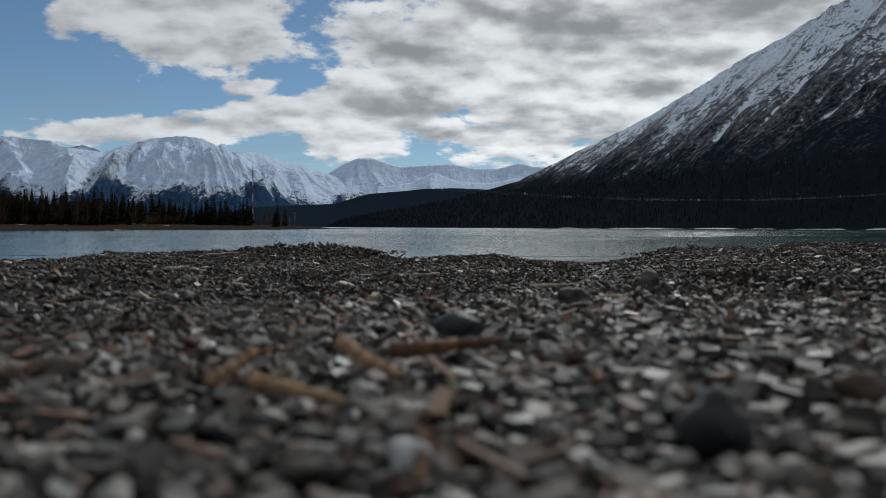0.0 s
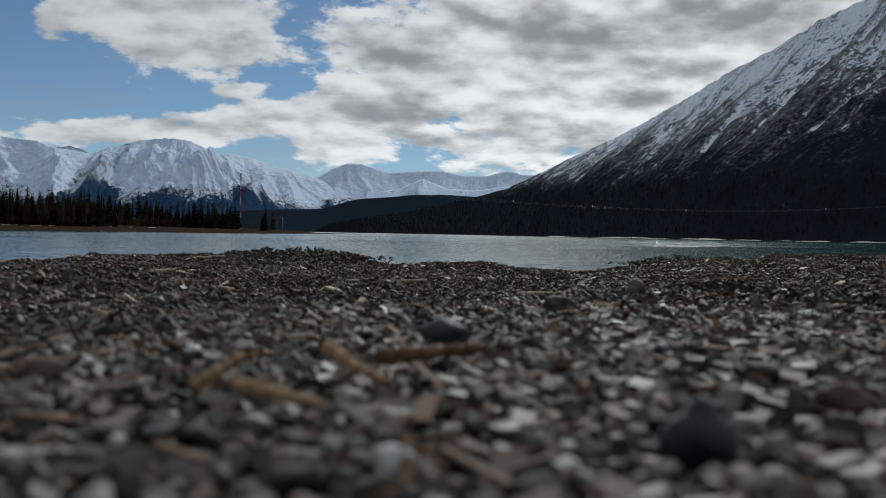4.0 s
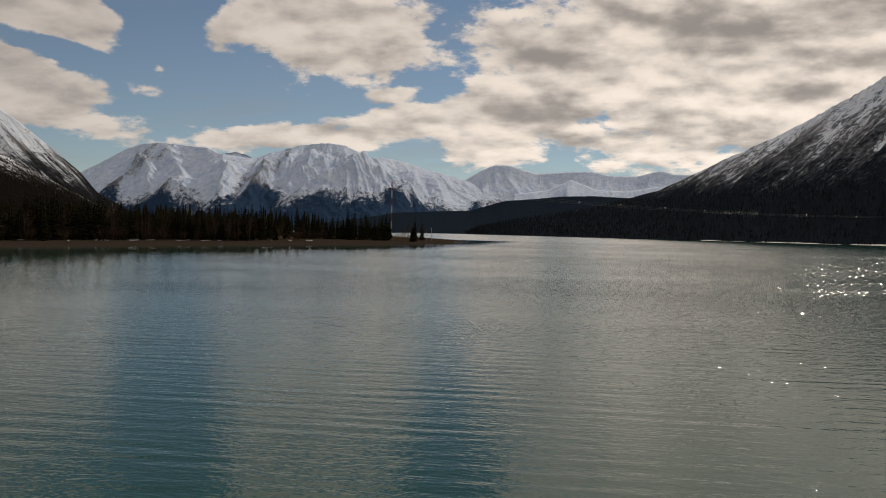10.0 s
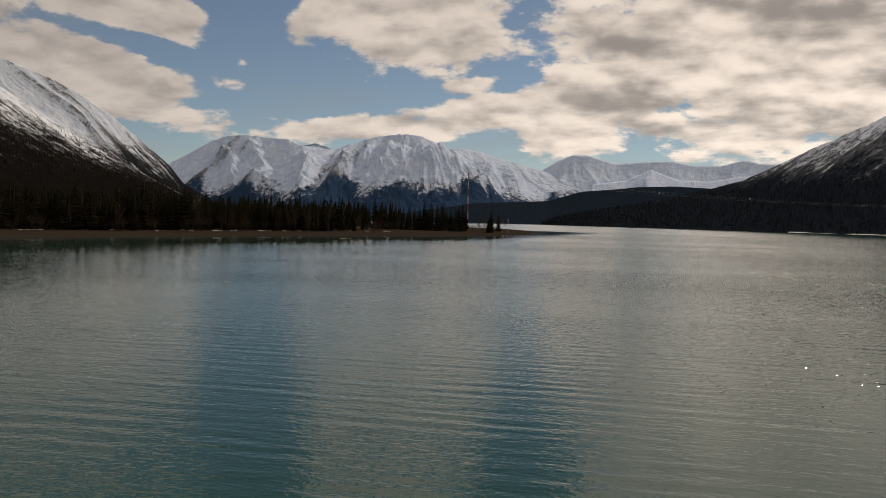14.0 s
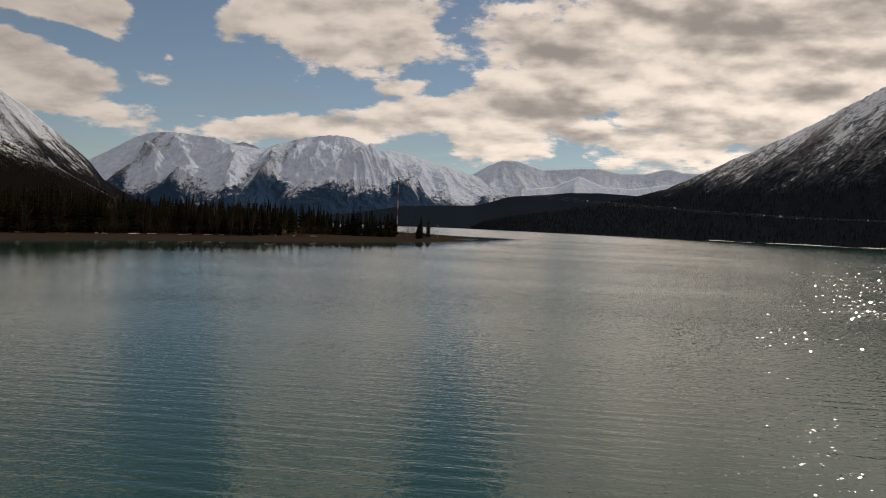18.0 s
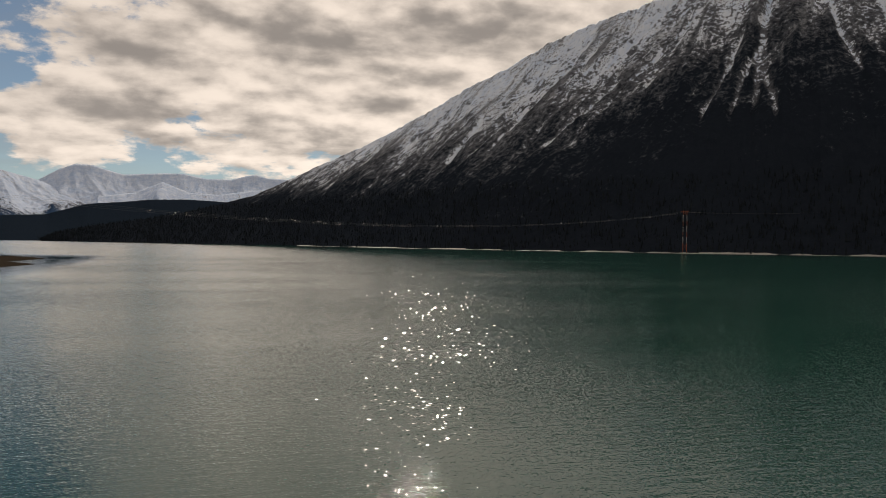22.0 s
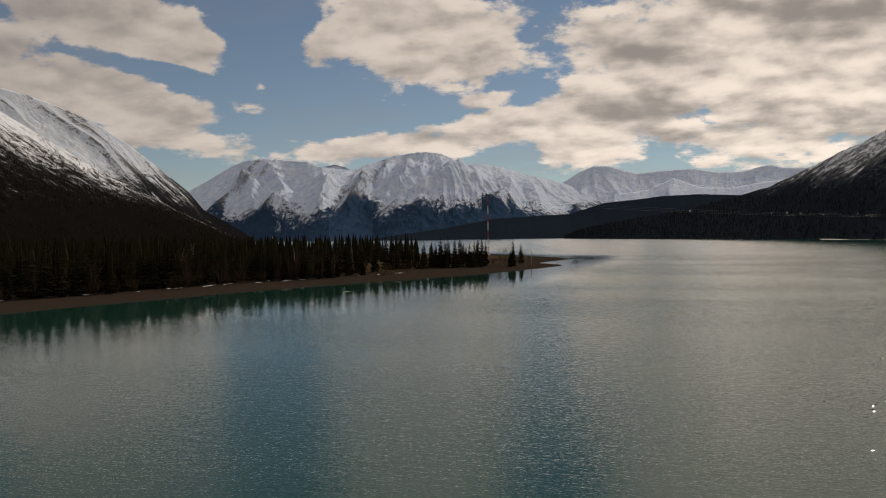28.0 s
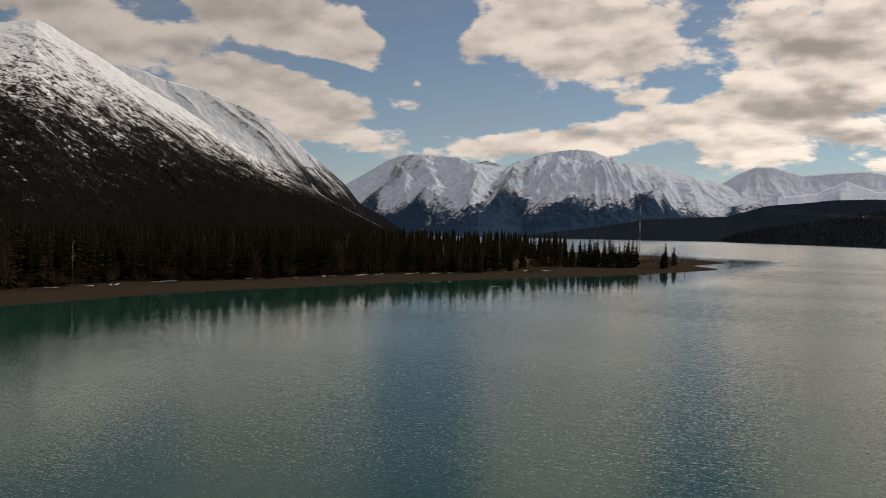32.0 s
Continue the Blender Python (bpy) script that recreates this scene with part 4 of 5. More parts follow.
def thing(name, parts, at, turn=0.0, size=1.0, label="", category="", group=""):
    """An Empty with a mesh for each named part."""
    ob = new(name)
    ob.empty_display_size = 0.2
    ob.matrix_basis = Matrix.Translation(at) @ pose(0, 0, 0, 0, 0, turn) @ Matrix.Scale(size, 4)
    for p, me in parts:
        piece = part(p, me, ob)
        if p == "twig":
            tagged(piece, "fine leafless twigs", kind="stuff")
    return tagged(ob, label, category, group)


SPRUCE = [spruce_meshes(10, s, 20, 9) for s in range(6)]
first = {}
rnd = random.Random(21)


def plant(kind, meshes, names, x, y, size, label, category, group):
    key = (kind, id(meshes[0]))
    at, turn = (x, y, on_ground(x, y) - 0.05), rnd.uniform(0, 360)
    if key not in first:
        first[key] = thing(kind, list(zip(names, meshes)), at, turn, size, label, category, group)
        return first[key]
    ob = copy_thing(first[key], Matrix.Translation(at) @ pose(0, 0, 0, rnd.uniform(-1.5, 1.5), rnd.uniform(-1.5, 1.5), turn))
    ob.scale = (size, size, size * rnd.uniform(0.94, 1.08))
    return ob


def spruce(x, y, tall):
    plant("spruce_tree", rnd.choice(SPRUCE), ("trunk", "crown"), x, y, tall / 10, "slender dark green spruce in the lakeside forest", "tree", "lakeside spruces")


# the point: single trees and small clumps on both sides of the mast
POINT = [(-89.7, 253.9, 11.0), (-88.1, 255.9, 9.3), (-88.5, 261.4, 7.8), (-85.9, 258.7, 8.4), (-84.6, 260.2, 8.0), (-82.7, 262.6, 8.6), (-81.1, 264.7, 8.6),
         (-81.1, 270.6, 7.6), (-79.8, 272.3, 8.0), (-77.2, 269.5, 9.8), (-78.9, 279.7, 8.5), (-75.5, 271.6, 10.2), (-73.9, 273.6, 9.9), (-72.5, 275.2, 9.5),
         (-70.2, 278.1, 8.3), (-68.9, 279.8, 8.7), (-70.3, 290.7, 9.1), (-66.8, 282.3, 10.2), (-67.1, 288.2, 8.8), (-59.8, 297.4, 8.9), (-59.5, 291.4, 6.2), (-60.8, 316.9, 7.5)]
for x, y, tall in POINT:
    spruce(x, y, tall)
for k in range(26):
    x, y, tall = rnd.choice(POINT[:19])
    spruce(x - rnd.uniform(1, 14), y + rnd.uniform(4, 26), tall * rnd.uniform(0.6, 0.9))

# the wood along the shore: the front rows tree by tree
cand = np.column_stack([RNG.uniform(-260, -80, 14000), RNG.uniform(70, 310, 14000)])
dist = inland(cand[:, 0], cand[:, 1])
front, rest = [], []
for (x, y), d in zip(cand, dist):
    bearing = math.degrees(math.atan2(x + 4, y - 21))
    open_end = bearing > -23.5
    if d < 12.5 + 1.5 * math.sin(x * 0.11 + y * 0.07) or bearing < -75 or bearing > -20.5:
        continue
    if open_end and RNG.random() < 0.75:
        continue
    near = front if d < 26 else rest
    gap = 1.9 if d < 26 else 2.4
    if all((x - a) ** 2 + (y - b) ** 2 > gap * gap for a, b, _ in near) and len(near) < (260 if near is front else 950):
        near.append((x, y, d))


def tall_at(x, y, d):
    along = float(np.clip((y - 90) / 200, 0, 1))
    return (11.3 - 2.3 * along) * rnd.uniform(0.62, 1.08) * (0.85 if d < 20 else 1.0)


for x, y, d in front:
    spruce(x, y, tall_at(x, y, d))

# the trees behind them, joined
LOW = [spruce_meshes(10, 40 + s, 11, 5) for s in range(4)]
pools = []
for me in (m[1] for m in LOW):
    co = np.empty(len(me.vertices) * 3, np.float32)
    me.vertices.foreach_get("co", co)
    ix = np.empty(len(me.loops), np.int32)
    me.loops.foreach_get("vertex_index", ix)
    pools.append((co.reshape(-1, 3), ix.reshape(-1, 3)))


def join_copies(name, spots, pools, mat, soft=False):
    """One mesh of many small copies; spots: rows of x, y, z, turn, size, height factor."""
    vs, fs, base = [], [], 0
    for k, (x, y, z, turn, size, tall) in enumerate(spots):
        co, ix = pools[k % len(pools)]
        c, s = math.cos(turn) * size, math.sin(turn) * size
        vs.append(np.stack([co[:, 0] * c - co[:, 1] * s + x, co[:, 0] * s + co[:, 1] * c + y, co[:, 2] * size * tall + z], -1))
        fs.append(ix + base)
        base += len(co)
    return part(name, mesh_of(name, np.concatenate(vs), np.concatenate(fs), mat, soft))


rest_z = ground_height(np.array([r[0] for r in rest]), np.array([r[1] for r in rest]))
woods = join_copies("spruce_woods", [(x, y, z - 0.1, rnd.uniform(0, 6.28), tall_at(x, y, d) / 10, 1.0) for (x, y, d), z in zip(rest, rest_z)], pools, M["needles"])
tagged(woods, "dense dark spruce forest behind the lakeside trees", "forest", kind="stuff")

# leafless scrub in front of the trees, and a few bare trees
SCRUB = [bare_meshes(3.6, 70 + s, 8, M["twigs"], spread=0.4, many=4, splits=2) for s in range(4)]
count = 0
for (x, y), d in zip(cand[::-1], dist[::-1]):
    bearing = math.degrees(math.atan2(x + 4, y - 21))
    if 9.5 < d < 17 and bearing > -72 and count < 110 and rnd.random() < 0.6:
        plant("bare_shrub", rnd.choice(SCRUB), ("stem", "twig"), x, y, rnd.uniform(0.7, 1.5), "leafless brown alder shrub at the edge of the forest", "shrub", "shrubs at the forest edge")
        count += 1
for k in range(44):
    plant("bare_shrub", rnd.choice(SCRUB), ("stem", "twig"), rnd.uniform(-98, -60), rnd.uniform(298, 330), rnd.uniform(0.5, 1.0), "leafless brown alder shrub at the edge of the forest", "shrub", "shrubs at the forest edge")
BARE = [bare_meshes(9.5, 90 + s, 1, M["birch"], splits=3, trunk=0.85, many=9) for s in range(3)]
for x, y, size in [(-122, 118, 0.75), (-126, 154, 0.8), (-112, 182, 0.85), (-124, 205, 0.9), (-106, 226, 0.8), (-99, 250, 0.75), (-74.5, 306, 0.55), (-56.6, 304, 0.5)]:
    plant("bare_birch", rnd.choice(BARE), ("trunk", "twig"), x, y, size, "pale-trunked leafless birch among the spruces", "tree", "bare birches")
ALDER = [bare_meshes(7.5, 120 + s, 3, M["bark"], spread=0.16, splits=3, trunk=0.6, many=6) for s in range(3)]
fringe = [(x, y) for x, y, d in front if d < 19]
for x, y in fringe[::3][:46]:
    plant("bare_alder", rnd.choice(ALDER), ("trunk", "twig"), x + rnd.uniform(-1.5, 2.5), y + rnd.uniform(-2, 2), rnd.uniform(0.55, 0.95), "grey-brown leafless alder standing among the spruces", "tree", "bare alders")
for x, y, size in [(-64.5, 296, 0.6), (-63.6, 294, 0.5), (-62.6, 297, 0.75), (-61.6, 295.5, 0.8), (-58.2, 303, 0.7), (-87.4, 254.5, 0.7), (-83.9, 262.5, 0.6)]:
    plant("bare_alder", rnd.choice(ALDER), ("trunk", "twig"), x, y, size, "grey-brown leafless alder standing among the spruces", "tree", "bare alders")

# the same forest going on behind, down to the foot of the mountains
back = np.column_stack([RNG.uniform(-1000, -110, 26000), RNG.uniform(-40, 620, 26000)])
deep = inland(back[:, 0], back[:, 1])
reach = np.hypot(back[:, 0], back[:, 1])
back = back[(deep > 55) & (reach > 190) & (reach < 900)][:6500]
back_z = ground_height(back[:, 0], back[:, 1])


# ---- power line over the lake ----
def lattice_section(z0, z1, w0, w1, mat, name, r=0.05, bays=3):
    bm = bmesh.new()
    corner = lambda k, w: Vector((w * math.cos(k * math.tau / 3), w * math.sin(k * math.tau / 3), 0))
    for k in range(3):
        rod(bm, corner(k, w0) + Vector((0, 0, z0)), corner(k, w1) + Vector((0, 0, z1)), r, r, 6)
        for b in range(bays):
            fa, fb = b / bays, (b + 1) / bays
            pa = corner(k, w0 + (w1 - w0) * fa) + Vector((0, 0, z0 + (z1 - z0) * fa))
            pb = corner(k + 1, w0 + (w1 - w0) * fb) + Vector((0, 0, z0 + (z1 - z0) * fb))
            rod(bm, pa, pb, r * 0.5, r * 0.5, 4)
            pc = corner(k + 1, w0 + (w1 - w0) * fa) + Vector((0, 0, z0 + (z1 - z0) * fa))
            rod(bm, pa, pc, r * 0.5, r * 0.5, 4)
    return finish(bm, name, mat)


MAST, MAST_TOP = (-99.0, 429.0), 30.5
mast_z = on_ground(*MAST)
mast = thing("radio_mast", [], (*MAST, mast_z), label="tall slim red and white banded lattice mast on the wooded point", category="mast")
bm = bmesh.new()
box(bm, (1.6, 1.6, 0.5), (0, 0, 0.1))
part("footing", finish(bm, "footing", M["steel"]), mast)
bands = 7
for k in range(bands):
    z0, z1 = 0.3 + (MAST_TOP - mast_z - 0.3) * k / bands, 0.3 + (MAST_TOP - mast_z - 0.3) * (k + 1) / bands
    red = k % 2 == 0
    part("mast_section", lattice_section(z0, z1, 0.27 if k else 0.5, 0.27, M["red_paint" if red else "white_paint"], "mast_section", 0.07, 4), mast, "red painted section" if red else "white painted section")
bm = bmesh.new()
rod(bm, (0, 0, MAST_TOP - mast_z), (0, 0, MAST_TOP - mast_z + 1.4), 0.06, 0.03, 6)
part("aerial", finish(bm, "aerial", M["steel"]), mast)

PYLON, PYLON_TOP = (430.0, 640.0), 38.0
pylon = thing("power_pylon", [], (*PYLON, 2.0), -34, label="two-legged orange and white banded power pylon on the far shore", category="pylon")
bands = (-3, 7.4, 12.7, 17.0, 22.3, 26.7, 32.2, 36.0)
for side in (-1.65, 1.65):
    for k, (z0, z1) in enumerate(zip(bands, bands[1:])):
        bm = bmesh.new()
        rod(bm, (side, 0, z0), (side, 0, z1), 0.22 - 0.008 * k, 0.212 - 0.008 * k, 10)
        part("leg_section", finish(bm, "leg_section", M["white_paint" if k % 2 else "orange_paint"], True), pylon, "white painted section" if k % 2 else "orange painted section")
for z, w in ((PYLON_TOP - 3.0, 7.0),):
    bm = bmesh.new()
    box(bm, (w, 0.4, 0.55), (0, 0, z))
    part("cross_arm", finish(bm, "cross_arm", M["orange_paint"]), pylon)
for a, b in (((-1.65, 0, 1), (1.65, 0, 7)), ((1.65, 0, 1), (-1.65, 0, 7)), ((-1.65, 0, 32.5), (1.65, 0, 35)), ((1.65, 0, 32.5), (-1.65, 0, 35))):
    bm = bmesh.new()
    rod(bm, a, b, 0.1, 0.1, 6)
    part("brace", finish(bm, "brace", M["orange_paint"]), pylon)


def strung(a, b, sag, t):
    return a.lerp(b, t) - Vector((0, 0, 4 * sag * t * (1 - t)))


def cable(a, b, sag, label, balls=()):
    pts = [strung(a, b, sag, k / 60) for k in range(61)]
    bm = bmesh.new()
    for p, q in zip(pts, pts[1:]):
        rod(bm, p, q, 0.022, 0.022, 5)
    tagged(part("power_cable", finish(bm, "power_cable", M["dark_wire"], True)), label, "cable", "power cables")
    for t in balls:
        p = strung(a, b, sag, t)
        bm = bmesh.new()
        bmesh.ops.create_icosphere(bm, subdivisions=2, radius=0.45)
        ball = finish(bm, "marker_ball", M["white_paint"], True)
        rim = bmesh.new()
        rod(rim, (0, 0, -0.05), (0, 0, 0.05), 0.48, 0.48, 16)
        thing("marker_ball", [("shell", ball), ("flange", finish(rim, "flange", M["steel"]))], p, label="round pale aviation marker ball on the power cable", category="marker ball", group="marker balls")


arm = Vector((math.cos(radians(34)), -math.sin(radians(34)), 0))
top = Vector((*PYLON, PYLON_TOP - 1.2))
for side, balls in ((-3.2, (0.28, 0.72)), (0, (0.186, 0.5)), (3.6, (0.9,))):
    cable(Vector((*MAST, MAST_TOP - 0.4 - 0.3 * side)), top + arm * side, 14.4, "long thin power cable sagging across the lake", balls)
for side, balls in ((-3.6, (0.26, 0.84)), (3.6, (0.55,))):
    cable(top + arm * side, Vector((760, 560, 62)) + arm * side, 9.0, "thin power cable running on along the mountainside", balls)

# marker post at the end of the point
post_at = (-55.5, 309.0)
bm = bmesh.new()
rod(bm, (0, 0, -0.4), (0, 0, 5.2), 0.11, 0.08, 8)
post = finish(bm, "post", M["driftwood"], True)
bm = bmesh.new()
rod(bm, (0, 0, 5.1), (-1.0, 0, 5.3), 0.06, 0.05, 6)
arm_me = finish(bm, "arm", M["driftwood"], True)
thing("marker_post", [("post", post), ("arm", arm_me)], (*post_at, on_ground(*post_at)), label="thin weathered post with a short arm near the point", category="post")

# snow left at the edge of the trees, driftwood on the left shore
SNOW = []
for seed in range(4):
    r = random.Random(300 + seed)
    bm = bmesh.new()
    bmesh.ops.create_icosphere(bm, subdivisions=3, radius=1.0)
    for v in bm.verts:
        k = noise.noise(v.co * 1.3 + Vector((seed * 7, 0, 0))) * 0.5 + 1
        v.co = Vector((v.co.x * 4.8 * k, v.co.y * 0.6 * k, v.co.z * 0.18 * k))
    SNOW.append((finish(bm, "snow_patch", M["snow"], True),))
made = 0
for (x, y), d in zip(cand[2000:], dist[2000:]):
    if 11.3 < d < 13.2 and made < 24 and y > 95 and rnd.random() < 0.5:
        me = rnd.choice(SNOW)[0]
        ob = part("snow_patch", me, None, "", Matrix.Translation((x, y, on_ground(x, y) + 0.02)) @ pose(0, 0, 0, 0, 0, rnd.uniform(60, 130)) @ Matrix.Scale(rnd.uniform(0.12, 0.42), 4))
        tagged(ob, "thin patch of old snow at the edge of the forest", "snow", "snow patches")
        made += 1


def log_mesh(length, radius, seed):
    r = random.Random(seed)
    bm = bmesh.new()
    p = Vector((0, 0, 0))
    for k in range(6):
        q = p + Vector((length / 6, r.uniform(-0.05, 0.05) * length / 3, r.uniform(-0.01, 0.02) * length))
        rod(bm, p, q, radius * (1 - 0.1 * k), radius * (0.9 - 0.1 * k), 8)
        p = q
    for k in range(3):
        s = Vector((length * r.uniform(0.3, 0.9), 0, 0))
        rod(bm, s, s + Vector((0.2, r.uniform(-0.5, 0.5), r.uniform(0.1, 0.4))) * min(length, 5.0) * 0.1, radius * 0.3, radius * 0.1, 5)
    return finish(bm, "log", M["driftwood"], True)


LOGS = [log_mesh(5.0, 0.13, s) for s in range(3)]
LONG_LOG = log_mesh(12.5, 0.10, 7)
for x, y, turn, size, z in [(-72.0, 180.6, -11, 1.0, -0.02), (-70.4, 181.6, -16, 0.55, -0.02), (-117, 132, 75, 0.6, None), (-96, 200, 70, 0.6, None), (-121, 96, 60, 0.7, None), (-62, 292, 100, 0.6, None)]:
    ob = part("driftwood_log", rnd.choice(LOGS) if z is None else LONG_LOG, None, "", Matrix.Translation((x, y, (on_ground(x, y) + 0.06) if z is None else z)) @ pose(0, 0, 0, 0, 0, turn) @ Matrix.Scale(size, 4))
    tagged(ob, "bleached driftwood log floating by the shore" if z is not None else "bleached driftwood log on the gravel shore", "log", "driftwood logs")

# pale ice and snow along the foot of the steep mountain
verts, faces = [], []
for k in range(420):
    a = 8 + 50 * k / 420
    r = float(np.interp(a, (8, 10, 16, 25, 34, 44, 60), (1240, 1150, 970, 850, 775, 760, 770))) - 6
    w = max(0.0, float(fbm(np.array([a * 0.9]), np.array([3.0]), 3)[0]) - 0.36) * 9
    s, c = math.sin(radians(a)), math.cos(radians(a))
    jitter = random.Random(k).uniform(-1.5, 1.5)
    verts += [((r - 5 + jitter) * s, (r - 5 + jitter) * c, -0.05), ((r + 2) * s, (r + 2) * c, 0.12 * w + 0.02), ((r + 9) * s, (r + 9) * c, 0.35 * w)]
for k in range(419):
    i = 3 * k
    faces += [(i, i + 3, i + 4, i + 1), (i + 1, i + 4, i + 5, i + 2)]
tagged(part("shore_ice", mesh_of("shore_ice", verts, faces, M["pale_shingle"])), "thin pale rim of ice and shingle along the far shore", "ice", kind="stuff")


# ---- the gravel beach at the take-off spot ----
def pebble(seed, sub):
    """A flat, water-worn stone about one across."""
    r = random.Random(seed)
    bm = bmesh.new()
    bmesh.ops.create_icosphere(bm, subdivisions=sub, radius=0.5)
    off = Vector((seed * 3.1, seed * 1.7, 0))
    sx, sy, sz = 1.0, r.uniform(0.5, 0.85), r.uniform(0.26, 0.5)
    for v in bm.verts:
        k = 1 + 0.55 * noise.noise(v.co * 1.9 + off) + (0.16 * noise.noise(v.co * 4.5 + off) if sub > 1 else 0)
        v.co = Vector((v.co.x * sx * k, v.co.y * sy * k, v.co.z * sz * k))
    return bm


def arrays(bm):
    co = np.array([v.co[:] for v in bm.verts], np.float32)
    ix = np.array([[v.index for v in f.verts] for f in bm.faces], np.int32)
    bm.free()
    return co, ix


def indexed(bm):
    bm.verts.index_update()
    return bm


SMALL = [arrays(indexed(pebble(s, 1))) for s in range(10)]
CHIPS = []
for seed in range(12):
    r = random.Random(900 + seed)
    a, b, c = 1.0, r.uniform(0.5, 0.9), r.uniform(0.22, 0.45)
    co = [(a * 0.5 * i * r.uniform(0.55, 1.1), b * 0.5 * j * r.uniform(0.55, 1.1), c * 0.5 * k * r.uniform(0.6, 1.1)) for k in (-1, 1) for j in (-1, 1) for i in (-1, 1)]
    quads = ((0, 2, 3, 1), (4, 5, 7, 6), (0, 1, 5, 4), (2, 6, 7, 3), (0, 4, 6, 2), (1, 3, 7, 5))
    CHIPS.append((np.array(co, np.float32), np.array([t for q in quads for t in ((q[0], q[1], q[2]), (q[0], q[2], q[3]))], np.int32)))
FINE = [pebble(50 + s, 2) for s in range(10)]
FINE_ME = [finish(b, "stone", M["stone"], True) for b in FINE]


def scatter(name, count, r0, r1, spread, lo, hi, power, lift, label, shapes=SMALL, soft=True, tumble=0.35):
    """A joined field of stones in a fan ahead of the take-off spot."""
    a = np.radians(RNG.uniform(-spread, spread, count))
    if spread > 90:
        a = np.where(np.abs(a) < 0.64, a + np.sign(a) * 0.75, a)
    r = np.sqrt(RNG.uniform(r0 * r0, r1 * r1, count))
    x, y = r * np.sin(a), r * np.cos(a)
    size = lo + (hi - lo) * RNG.random(count) ** power
    keep = y < 10.6
    x, y, size = x[keep], y[keep], size[keep]
    z = beach(x, y) + size * lift
    vs, fs, base = [], [], 0
    pick = RNG.integers(0, len(shapes), len(x))
    for k, (co, ix) in enumerate(shapes):
        m = pick == k
        c = int(m.sum())
        t = RNG.uniform(0, math.tau, c)
        tilt, roll = RNG.normal(0, tumble, c), RNG.normal(0, tumble, c)
        p = co[None] * size[m][:, None, None]
        X, Y, Z = p[..., 0], p[..., 1], p[..., 2]
        Y, Z = Y * np.cos(tilt)[:, None] - Z * np.sin(tilt)[:, None], Y * np.sin(tilt)[:, None] + Z * np.cos(tilt)[:, None]
        X, Z = X * np.cos(roll)[:, None] + Z * np.sin(roll)[:, None], -X * np.sin(roll)[:, None] + Z * np.cos(roll)[:, None]
        X, Y = X * np.cos(t)[:, None] - Y * np.sin(t)[:, None], X * np.sin(t)[:, None] + Y * np.cos(t)[:, None]
        vs.append(np.stack([X + x[m][:, None], Y + y[m][:, None], Z + z[m][:, None]], -1).reshape(-1, 3))
        fs.append((ix[None] + (np.arange(c) * len(co))[:, None, None]).reshape(-1, 3) + base)
        base += c * len(co)
    ob = part(name, mesh_of(name, np.concatenate(vs), np.concatenate(fs), M["stone"], soft))
    return tagged(ob, label, "gravel", kind="stuff")


KIND = "loose dark grey beach gravel of small flat stones"
scatter("gravel", 3800, 0.10, 1.8, 37, 0.006, 0.024, 2.0, 0.12, KIND)
scatter("gravel", 13000, 0.10, 1.8, 37, 0.005, 0.026, 1.6, 0.15, KIND, CHIPS, False)
scatter("gravel", 2800, 1.7, 4.6, 38, 0.016, 0.044, 1.8, 0.14, KIND)
scatter("gravel", 30000, 1.7, 4.6, 38, 0.008, 0.028, 1.8, 0.2, KIND, CHIPS, False, 0.5)
scatter("gravel", 76000, 4.5, 11.0, 36, 0.009, 0.034, 2.0, 0.22, KIND, CHIPS, False, 0.5)
scatter("gravel", 18000, 0.3, 13.0, 180, 0.02, 0.07, 1.6, 0.2, KIND, CHIPS, False, 0.5)

# stones of the nearest stretch, one by one
for k in range(300):
    a, r = radians(rnd.uniform(-33, 33)), rnd.uniform(0.28, 1.5) ** 1.0
    x, y = r * math.sin(a), r * math.cos(a)
    size = 0.006 + 0.018 * rnd.random() ** 1.8
    m = Matrix.Translation((x, y, float(beach(np.array([x]), np.array([y]))[0]) + size * 0.22)) @ pose(0, 0, 0, rnd.gauss(0, 16), rnd.gauss(0, 16), rnd.uniform(0, 360)) @ Matrix.Scale(size, 4)
    part("stone", rnd.choice(FINE_ME), ground, "", m)

DARK = material("black_stone", plain((0.012, 0.012, 0.013), (0.035, 0.034, 0.034), 60.0, 0.6, 0.003, 0.1))
PALE = material("pale_stone", plain((0.42, 0.40, 0.37), (0.6, 0.58, 0.55), 50.0, 0.6, 0.002, 0.1))


def beach_z(x, y):
    return float(beach(np.array([x]), np.array([y]))[0])


def lone_stone(az, r, size, mat, label, tall=1.0):
    x, y = r * math.sin(radians(az)), r * math.cos(radians(az))
    me = finish(pebble(int(az * 10 + r * 100) % 97, 3), "lone_stone", mat, True)
    ob = part("beach_stone", me, None, "", Matrix.Translation((x, y, beach_z(x, y) + size * 0.24 * tall)) @ pose(0, 0, 0, 4, -6, az * 7) @ Matrix.Diagonal((size, size, size * 1.4 * tall, 1)))
    return tagged(ob, label, "stone", "single stones on the beach")


